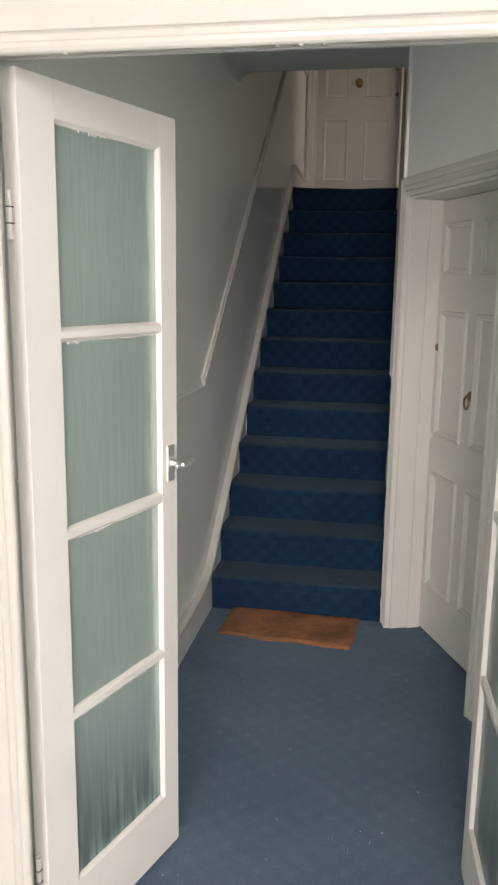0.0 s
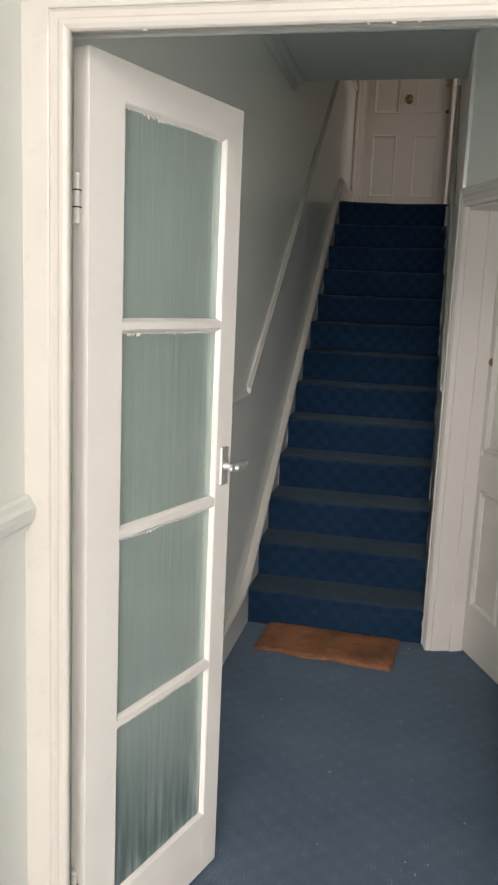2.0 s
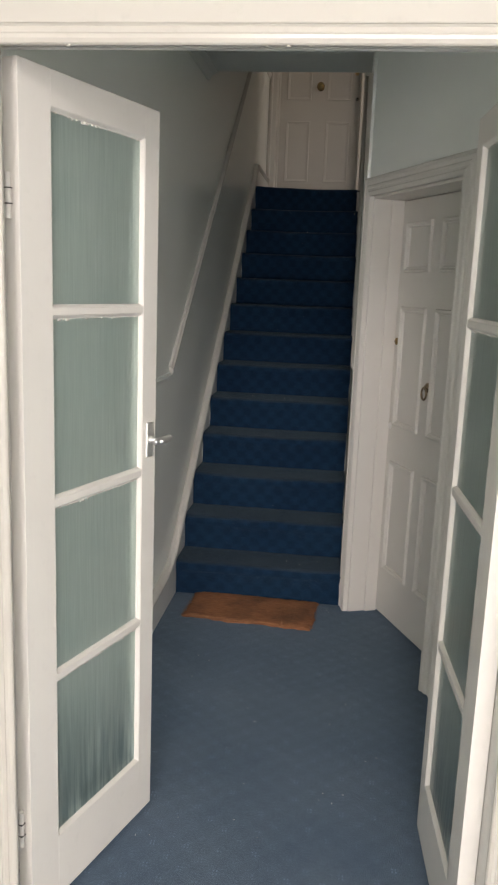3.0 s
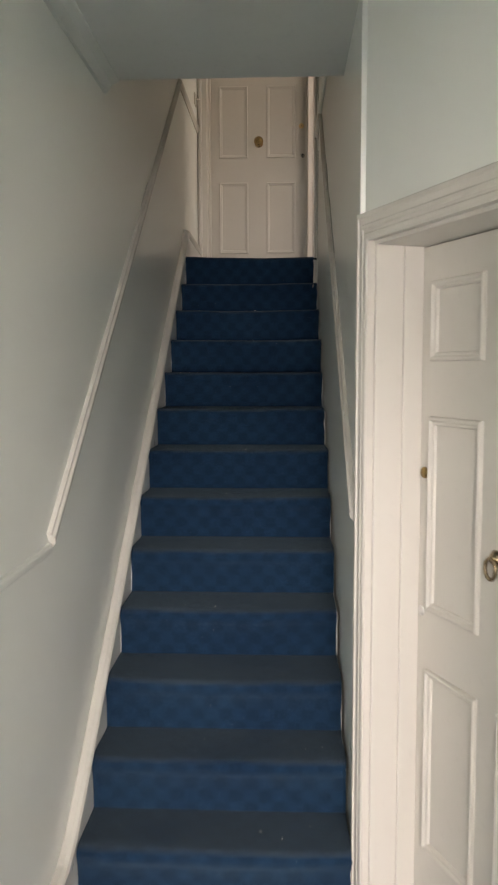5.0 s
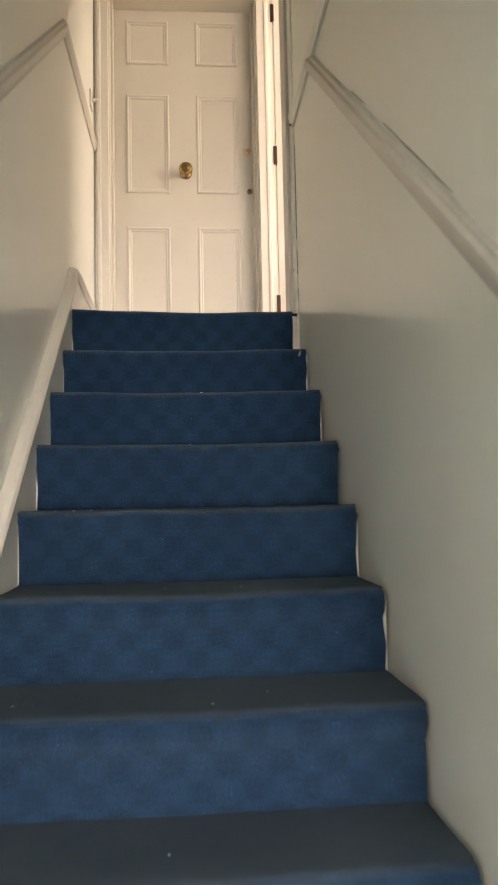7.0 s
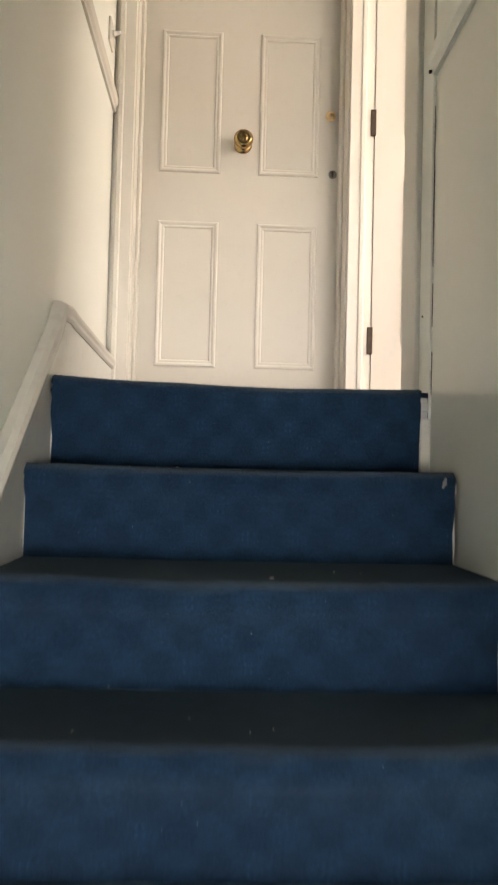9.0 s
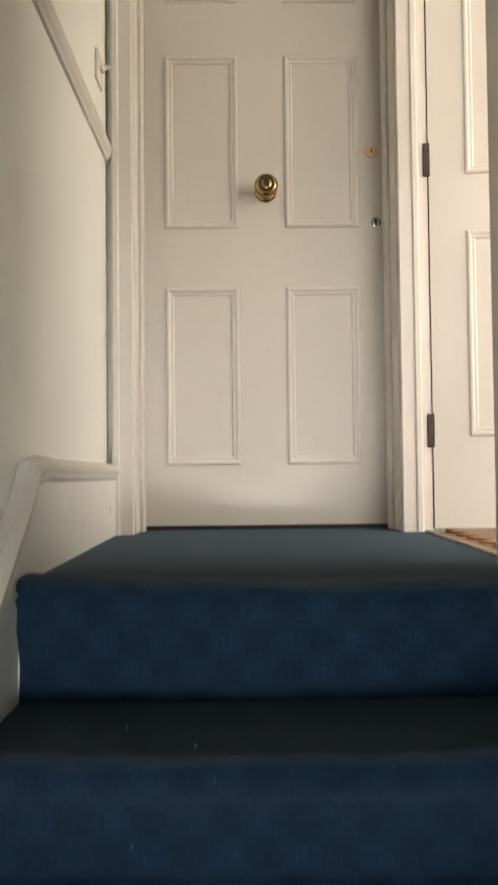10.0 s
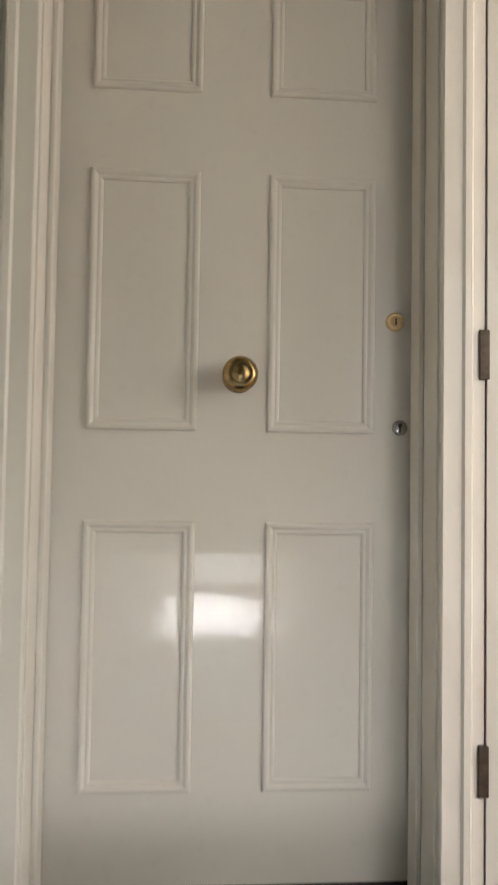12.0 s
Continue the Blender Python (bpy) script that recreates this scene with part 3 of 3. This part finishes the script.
box_part("jamb", (-0.048, FX0, FY0, FY1, 0, 2.75), TRIM, screen, "", 0.004)
box_part("jamb", (FX1, 2.5, FY0, FY1, 0, 2.75), TRIM, screen, "", 0.004)
box_part("head", (FX0, FX1, FY0, FY1, FH, FH + 0.09), TRIM, screen, "", 0.004)
box_part("head", (FX0, FX1, FY0, FY1, 2.6, 2.75), TRIM, screen, "", 0.004)
box_part("transom_pane", (FX0, FX1, FY0 + 0.04, FY0 + 0.046, FH + 0.09, 2.6), GLASS, screen, "grey glass light above the doors")
bm = bmesh.new()
mm = Matrix.Translation((FX0, FY0, 0))
rows = []
for cx, top in ((-1, 0), (-1, 1), (1, 1), (1, 0)):
    rows.append([mm @ Vector((0.05 - d if cx < 0 else FX1 - FX0 + d, -o, FH - 0.026 + d if top else 0)) for d, o in
                 ((0.0, 0.0), (0.0, 0.010), (0.003, 0.014), (0.010, 0.017), (0.017, 0.017), (0.021, 0.014), (0.031, 0.013), (0.035, 0.016), (0.0355, 0.019), (0.038, 0.020), (0.112, 0.020), (0.116, 0.016), (0.116, 0.0))])
loft(bm, rows)
part("architrave", bm, DIMCREAM, screen, "moulded architrave with thick glossy paint")
box_part("door_stop", (FX0, FX1, FY1 - 0.035, FY1 - 0.02, FH - 0.014, FH + 0.001), TRIM, screen)
bm = bmesh.new()
for x, r in ((0.24, 0.0035), (0.62, 0.002), (0.66, 0.003), (0.70, 0.002)):
    bmesh.ops.create_icosphere(bm, subdivisions=2, radius=r, matrix=Matrix.Translation((x, FY0 - 0.008, FH - 0.027)) @ Matrix.Diagonal((1.6, 0.7, 0.7, 1)))
part("paint_drip", bm, DIMCREAM, screen, "hardened paint drips under the head", True)

LEAF_W, LEAF_H, LEAF_T = 0.546, 2.04, 0.040
PANE_X = (0.104, 0.479)
PANE_Z = ((0.178, 0.615), (0.634, 1.065), (1.084, 1.517), (1.534, 1.965))


def glazed_leaf(name, m, label, hinge_first=True):
    leaf = thing(name, m, label, "glazed door", "glazed double doors", "structure")
    w, h, t = LEAF_W, LEAF_H, LEAF_T
    rng = random.Random(21)
    a, b = PANE_X if hinge_first else (w - PANE_X[1], w - PANE_X[0])
    for dims in ((0, a, 0, t, 0, h), (b, w, 0, t, 0, h)):
        box_part("stile", dims, GLOSS, leaf, "", 0.0006)
    box_part("rail", (a, b, 0, t, 0.0, PANE_Z[0][0]), GLOSS, leaf, "", 0.0006)
    box_part("rail", (a, b, 0, t, PANE_Z[3][1], h), GLOSS, leaf, "", 0.0006)
    for (z0, z1), (z2, z3) in zip(PANE_Z, PANE_Z[1:]):
        bm = bmesh.new()
        zc, hh = (z1 + z2) / 2, (z2 - z1) / 2
        loft(bm, [[(x, y, zc + s) for y, s in ((0.001, -hh * 0.9), (0.001, hh * 0.9), (0.003, hh), (t - 0.003, hh), (t - 0.001, hh * 0.9), (t - 0.001, -hh * 0.9), (t - 0.003, -hh), (0.003, -hh))] for x in (a - 0.002, b + 0.002)])
        part("glazing_bar", bm, GLOSS, leaf)
    for z0, z1 in PANE_Z:
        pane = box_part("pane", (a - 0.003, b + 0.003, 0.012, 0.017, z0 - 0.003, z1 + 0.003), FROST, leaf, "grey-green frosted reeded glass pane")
        pane.visible_shadow = False
        bm = bmesh.new()
        ring_frame(bm, b - a, z1 - z0, [(0, 0.0), (0.002, -0.001), (0.007, -0.008), (0.008, -0.012)], Matrix.Translation((a, 0.001, z0)))
        part("glazing_bead", bm, GLOSS, leaf)
        # ragged runs of old paint on the glass under each bar
        bm = bmesh.new()
        x = a + 0.010
        while x < b - 0.012:
            w1 = rng.uniform(0.003, 0.012)
            drop = rng.uniform(0.0, 0.002) if rng.random() < 0.85 else rng.uniform(0.002, 0.005)
            add_box(bm, x, min(x + w1, b - 0.008), 0.0095, 0.0125, z1 - 0.009 - drop, z1 - 0.006)
            x += w1 + rng.uniform(0, 0.012)
        part("paint_run", bm, GLOSS, leaf, "ragged white paint along the glass")
    return leaf


def lever_handle(parent, x, z):
    """A lever on a small back plate, local front towards -y."""
    box_part("handle_plate", (x - 0.016, x + 0.016, -0.006, 0.001, z - 0.05, z + 0.05), CHROME, parent, "dull chrome back plate", 0.004)
    bm = bmesh.new()
    lathe(bm, [(0.011, 0.004), (0.011, 0.012), (0.008, 0.016), (0.008, 0.045), (0.006, 0.05)], Matrix.Translation((x, 0, z)), 16)
    loft(bm, [[(x + d, -0.036 + 0.007 * math.cos(q) + 0.05 * d, z + rr * math.sin(q)) for q in (i * math.pi / 4 for i in range(8))]
              for d, rr in ((-0.026, 0.004), (-0.020, 0.008), (0.0, 0.012), (0.025, 0.013), (0.045, 0.013), (0.058, 0.012), (0.064, 0.007))])
    part("lever", bm, CHROME, parent, "short dull chrome lever", True)


def butt_hinge(parent, x, y, z, h, mat):
    bm = bmesh.new()
    for i in range(3):
        lathe(bm, [(0.0065, 0), (0.0065, h / 3 - 0.002)], Matrix.Translation((x, y, z + i * h / 3)) @ Matrix.Rotation(radians(-90), 4, "X"), 14)
    part("hinge_knuckle", bm, mat, parent)
    for dz in (h / 3 - 0.001, 2 * h / 3 - 0.001):
        box_part("hinge_slot", (x - 0.0068, x + 0.0068, y - 0.0069, y + 0.004, z + dz - 0.0012, z + dz + 0.0012), DARK, parent)
    box_part("hinge_plate", (x - 0.002, x + 0.012, y + 0.004, y + 0.0065, z, z + h), mat, parent)


left_leaf = glazed_leaf("door_glazed_left", pose(0.1025, -2.2165, 0.012, 0, 0, 71.5), "white double-door leaf with frosted panes, standing open inwards")
lever_handle(left_leaf, LEAF_W - 0.034, 1.165)
for z in (1.72, 0.22):
    butt_hinge(left_leaf, -0.010, LEAF_T * 0.55, z, 0.095, GLOSS)
glazed_leaf("door_glazed_right", pose(1.105, -1.667, 0.012, 0, 0, -87.3), "white double-door leaf with frosted panes, folded back open", False)

# ---------------------------------------------------------------- hall door in the canted wall
hall_frame = thing("door_frame_hall", wall_m, "white moulded door frame round the hall door", "door frame", "", "structure")
wall_ring("architrave", GLOSS, hall_frame, Matrix.Translation((D0, 0, 0)), D1 - D0, DH, 0.085)
LIN = 0.012
box_part("lining", (D0, D0 + LIN, -0.002, 0.20, 0, DH), GLOSS, hall_frame, "", 0.003)
box_part("lining", (D1 - LIN, D1, -0.002, 0.20, 0, DH), GLOSS, hall_frame, "", 0.003)
box_part("lining", (D0 + LIN, D1 - LIN, -0.002, 0.20, DH - LIN, DH), GLOSS, hall_frame, "", 0.003)
for dims in ((D0 + LIN, D0 + LIN + 0.010, 0.085, 0.148, 0, DH - LIN), (D1 - LIN - 0.010, D1 - LIN, 0.085, 0.148, 0, DH - LIN)):
    box_part("door_stop", dims, GLOSS, hall_frame, "", 0.003)
DW = D1 - D0 - 2 * LIN - 0.006
hall_door = panelled_door("door_hall", wall_m @ Matrix.Translation((D0 + LIN + 0.003, 0.148, 0.012)), DW, DH - LIN - 0.016, 0.04,
                          [(0.055, 0.295), (0.382, 0.622)], [(0.235, 0.79), (0.965, 1.53), (1.685, 1.91)],
                          "closed white six-panelled door with gloss paint", relief=1.7)
bm = bmesh.new()
lathe(bm, [(0.017, 0), (0.017, 0.004), (0.015, 0.007), (0.011, 0.008), (0.010, 0.010)], Matrix.Translation((0.03, 0, 1.365)), 20)
part("cylinder_lock", bm, BRASS, hall_door, "brass cylinder lock", True)
bm = bmesh.new()
lathe(bm, [(0.015, 0), (0.015, 0.003), (0.012, 0.005)], Matrix.Translation((0.022, 0, 0.955)), 20)
part("keyhole_cover", bm, CHROME, hall_door, "dull metal keyhole cover", True)
bm = bmesh.new()
kz, kx = 1.165, 0.358
lathe(bm, [(0.022, 0), (0.022, 0.004), (0.016, 0.010), (0.010, 0.016), (0.006, 0.018)], Matrix.Translation((kx, 0, kz + 0.02)), 20)
n1, n2 = 20, 8
tor = [[bm.verts.new((kx + (0.021 + 0.005 * math.cos(q)) * math.cos(p), -0.018 + 0.005 * math.sin(q), kz - 0.006 + (0.027 + 0.005 * math.cos(q)) * math.sin(p)))
        for q in (2 * math.pi * j / n2 for j in range(n2))] for p in (2 * math.pi * i / n1 for i in range(n1))]
for i in range(n1):
    for j in range(n2):
        bm.faces.new((tor[i][j], tor[(i + 1) % n1][j], tor[(i + 1) % n1][(j + 1) % n2], tor[i][(j + 1) % n2]))
part("ring_knocker", bm, BRONZE, hall_door, "small metal ring knocker", True)

# ---------------------------------------------------------------- door at the landing's end
top_frame = thing("door_frame_landing", pose(0, 4.0, TOP), "cream-white moulded frame of the landing door", "door frame", "", "structure")
TX0, TX1, TH = 0.045, 0.812, 1.975
wall_ring("architrave", GLOSS, top_frame, Matrix.Translation((TX0 - 0.005, -0.05, 0)), TX1 - TX0 + 0.01, TH, 0.062, PLAIN)
for dims in ((LX, TX0, -0.05, 0.105, 0, TH + 0.06), (TX1, TX1 + 0.098, -0.05, 0.105, 0, TH + 0.06), (TX0, TX1, -0.05, 0.105, TH, TH + 0.06)):
    box_part("lining", dims, GLOSS, top_frame, "", 0.003)
for dims in ((TX0, TX0 + 0.012, 0.03, 0.088, 0, TH), (TX1 - 0.012, TX1, 0.03, 0.088, 0, TH)):
    box_part("door_stop", dims, GLOSS, top_frame, "", 0.003)
# near-black strip painted as the shade in the gap under the door
box_part("sill_shade", (TX0, TX1, 0.107, 0.15, -0.002, 0.0125), DARK, top_frame, "dark strip that paints the shade under the door")
top_door = panelled_door("door_landing", pose(TX0 + 0.003, 4.105, TOP + 0.013), TX1 - TX0 - 0.006, TH - 0.012, 0.045,
                         [(0.072, 0.302), (0.449, 0.678)], [(0.188, 0.742), (0.930, 1.480), (1.650, 1.900)],
                         "closed cream-white six-panelled door with brass fittings")
bm = bmesh.new()
lathe(bm, [(0.034, 0), (0.034, 0.004), (0.026, 0.008), (0.014, 0.012), (0.013, 0.030), (0.020, 0.036), (0.031, 0.044), (0.0365, 0.054), (0.036, 0.062), (0.030, 0.070), (0.022, 0.074), (0.020, 0.0725), (0.014, 0.0765), (0.006, 0.078)],
      Matrix.Translation((0.388, 0, 1.045)), 36)
part("door_knob", bm, BRASS, top_door, "round polished brass knob", True)
bm = bmesh.new()
lathe(bm, [(0.0205, 0), (0.0205, 0.004), (0.018, 0.008), (0.013, 0.009), (0.012, 0.007), (0.011, 0.010)], Matrix.Translation((0.722, 0, 1.172)), 28)
lock = part("cylinder_lock", bm, PALEBRASS, top_door, "brass cylinder lock", True)
box_part("key_slot", (0.7205, 0.7235, -0.0108, -0.0095, 1.164, 1.178), DARK, lock)
bm = bmesh.new()
lathe(bm, [(0.0165, 0), (0.0165, 0.002), (0.014, 0.004)], Matrix.Translation((0.734, 0, 0.945)), 24)
esc = part("keyhole_plate", bm, STEEL, top_door, "chrome keyhole escutcheon", True)
bm = bmesh.new()
lathe(bm, [(0.0045, 0.0036), (0.0045, 0.0046)], Matrix.Translation((0.734, 0, 0.950)), 16)
add_box(bm, 0.7318, 0.7362, -0.0046, -0.0036, 0.934, 0.950)
part("keyhole", bm, DARK, esc)

# ---------------------------------------------------------------- doorway and open door beside the landing
side_frame = thing("door_frame_side", pose(0, 0, TOP), "white casing of the doorway beside the landing", "door frame", "", "structure")
box_part("casing", (RX - 0.006, RX + 0.004, 2.938, 3.03, -0.2, 2.15), WALL, side_frame, "flat painted board at the wall's end", 0.002)
box_part("casing", (RX - 0.020, RX + 0.11, 3.03, DOOR_Y0, -0.02, 2.10), TRIM, side_frame, "", 0.005)
box_part("casing", (RX - 0.006, RX + 0.12, DOOR_Y0, DOOR_Y1, 2.02, 2.10), TRIM, side_frame, "", 0.005)
box_part("block", (RX - 0.028, RX - 0.004, 2.925, 3.0, -0.19, -0.06), TRIM, side_frame, "chipped white block at the casing's foot", 0.004)
for z0, z1 in ((2.70, 3.08), (2.56, 2.66), (2.40, 2.50)):
    crack(side_frame, ((2.9365, z0 - TOP), (2.9345, z1 - TOP)), RX - 0.0015, 0.0028)
bm = bmesh.new()
lathe(bm, [(0.0025, 0.0), (0.0025, 0.002)], Matrix.Translation((RX - 0.006, 3.0, 0.19)) @ Matrix.Rotation(radians(-90), 4, "Z"), 10)
part("nail_hole", bm, DARK, side_frame)
side_door = panelled_door("door_side_room", pose(0.912, 3.945, TOP + 0.010, 0, 0, -7.5), 0.74, 1.985, 0.042,
                          [(0.105, 0.315), (0.425, 0.635)], [(0.265, 0.868), (1.035, 1.62), (1.73, 1.90)],
                          "white panelled door standing open into the side room")
for z in (0.235, 1.035, 1.82):
    box_part("hinge", (-0.016, 0.004, -0.004, 0.030, z, z + 0.098), IRON, side_door, "dark iron butt hinge", 0.002)

# light switch by the door
switch = thing("light_switch", pose(LX, 3.81, TOP + 1.30, 0, 0, 90), "white plastic light switch with a round dolly", "light switch")
box_part("switch_plate", (-0.043, 0.043, -0.009, 0, -0.043, 0.043), GLOSS, switch, "", 0.004)
bm = bmesh.new()
lathe(bm, [(0.012, 0.008), (0.012, 0.016), (0.007, 0.020), (0.006, 0.030), (0.007, 0.036), (0.004, 0.038)], Matrix.Rotation(radians(-15), 4, "X"), 18)
part("dolly", bm, GLOSS, switch, "", True)

# ---------------------------------------------------------------- doormat
mat_ob = thing("doormat", pose(0.412, -0.138, 0.0, 0, 0, -3.0), "frayed orange-brown coir doormat at the foot of the stairs", "doormat")
bm = bmesh.new()
nx, ny = 60, 34
W2, H2 = 0.318, 0.168
top_rows = []
for i in range(nx + 1):
    row = []
    for j in range(ny + 1):
        a, b = 2 * i / nx - 1, 2 * j / ny - 1
        ex = 0.012 * noise.noise((b * 6, 3.0, a)) * abs(a) ** 6
        ey = (0.011 * noise.noise((a * 9, 7.0, b)) + 0.016 * noise.noise((a * 2.3, 1.0, b * 0.8))) * abs(b) ** 6
        ex += 0.014 * noise.noise((b * 1.7, 5.0, a)) * abs(a) ** 8
        edge = max(abs(a), abs(b)) ** 14
        z = 0.017 - 0.012 * edge + 0.0035 * noise.noise((a * 20, b * 34, 2.0))
        row.append(bm.verts.new((a * W2 + ex, b * H2 + ey, z)))
    top_rows.append(row)
for i in range(nx):
    for j in range(ny):
        bm.faces.new((top_rows[i][j], top_rows[i + 1][j], top_rows[i + 1][j + 1], top_rows[i][j + 1]))
border = [e for e in bm.edges if len(e.link_faces) == 1]
ext = bmesh.ops.extrude_edge_only(bm, edges=border)
for v in ext["geom"]:
    if isinstance(v, bmesh.types.BMVert):
        v.co.z = 0.001
part("mat_body", bm, COIR, mat_ob)
bm = bmesh.new()
rng = random.Random(9)
for i in range(900):
    side = rng.choice("xxyyY")
    if side == "Y":
        p = Vector((rng.uniform(-W2, W2), rng.uniform(-H2, H2), 0.015))
        d = Vector((rng.uniform(-1, 1), rng.uniform(-1, 1), rng.uniform(0.1, 0.5)))
    elif side == "x":
        p = Vector((rng.choice((-W2, W2)), rng.uniform(-H2, H2), 0.008))
        d = Vector((math.copysign(1, p.x), rng.uniform(-0.8, 0.8), rng.uniform(-0.3, 0.2)))
    else:
        p = Vector((rng.uniform(-W2, W2), rng.choice((-H2, H2)), 0.008))
        d = Vector((rng.uniform(-0.8, 0.8), math.copysign(1, p.y), rng.uniform(-0.3, 0.2)))
    d = d.normalized() * rng.uniform(0.006, 0.020)
    s = d.cross(Vector((0, 0, 1))).normalized() * 0.0010
    bm.faces.new([bm.verts.new(q) for q in (p - d * 0.4 - s, p - d * 0.4 + s, p + d)])
part("loose_fibres", bm, COIR, mat_ob)["kind"] = "stuff"

# ---------------------------------------------------------------- lint on the carpet
bm = bmesh.new()
rng = random.Random(21)
spots = [(0.80, -0.085, 0.0), (0.835, -0.10, 0.0), (0.79, -0.06, 0.0)]
spots += [(rng.uniform(0.1, 1.0), rng.uniform(-1.9, -0.4), 0.0) for _ in range(40)]
for k in range(1, 13):
    for _ in range(4):
        spots.append((rng.uniform(0.05, 0.8), NOSE[k - 1] + rng.uniform(0.04, 0.16), RISE * k - 0.004))
for x, y, z in spots:
    r = rng.uniform(0.0008, 0.0022)
    bmesh.ops.create_icosphere(bm, subdivisions=1, radius=r, matrix=Matrix.Translation((x, y, z + 0.001)) @ Matrix.Rotation(rng.uniform(0, 6), 4, "Z") @ Matrix.Diagonal((rng.uniform(1, 3), 0.8, 0.6, 1)))
tagged(part("lint", bm, PRIMER), "white specks of lint scattered over the carpet", "lint", "", "stuff")

# ---------------------------------------------------------------- parquet blocks of the side room
bm = bmesh.new()
add_box(bm, -0.1145, 0.1145, -0.0365, 0.0365, -0.012, 0.0)
soften(bm, 0.002, 1)
block = bpy.data.meshes.new("parquet_block")
bm.to_mesh(block)
bm.free()
block.materials.append(PARQUET)
side_floor = bpy.data.objects["floor_side_room"]
count = 0
for i in range(-16, 40):
    for j in range(-14, 16):
        for turn, dx, dy in ((45, 0.0, 0.0), (-45, 0.1085, 0.0)):
            x = 1.6 + j * 0.2170 + dx
            y = 3.6 + (i - 12) * 0.1085 + dy
            if 1.03 < x < 2.2 and 2.75 < y < 4.35 and count < 300:
                ob = new("parquet_block", block)
                ob.matrix_world = pose(x, y, TOP - 0.002, 0, 0, turn)
                ob.parent = side_floor
                count += 1
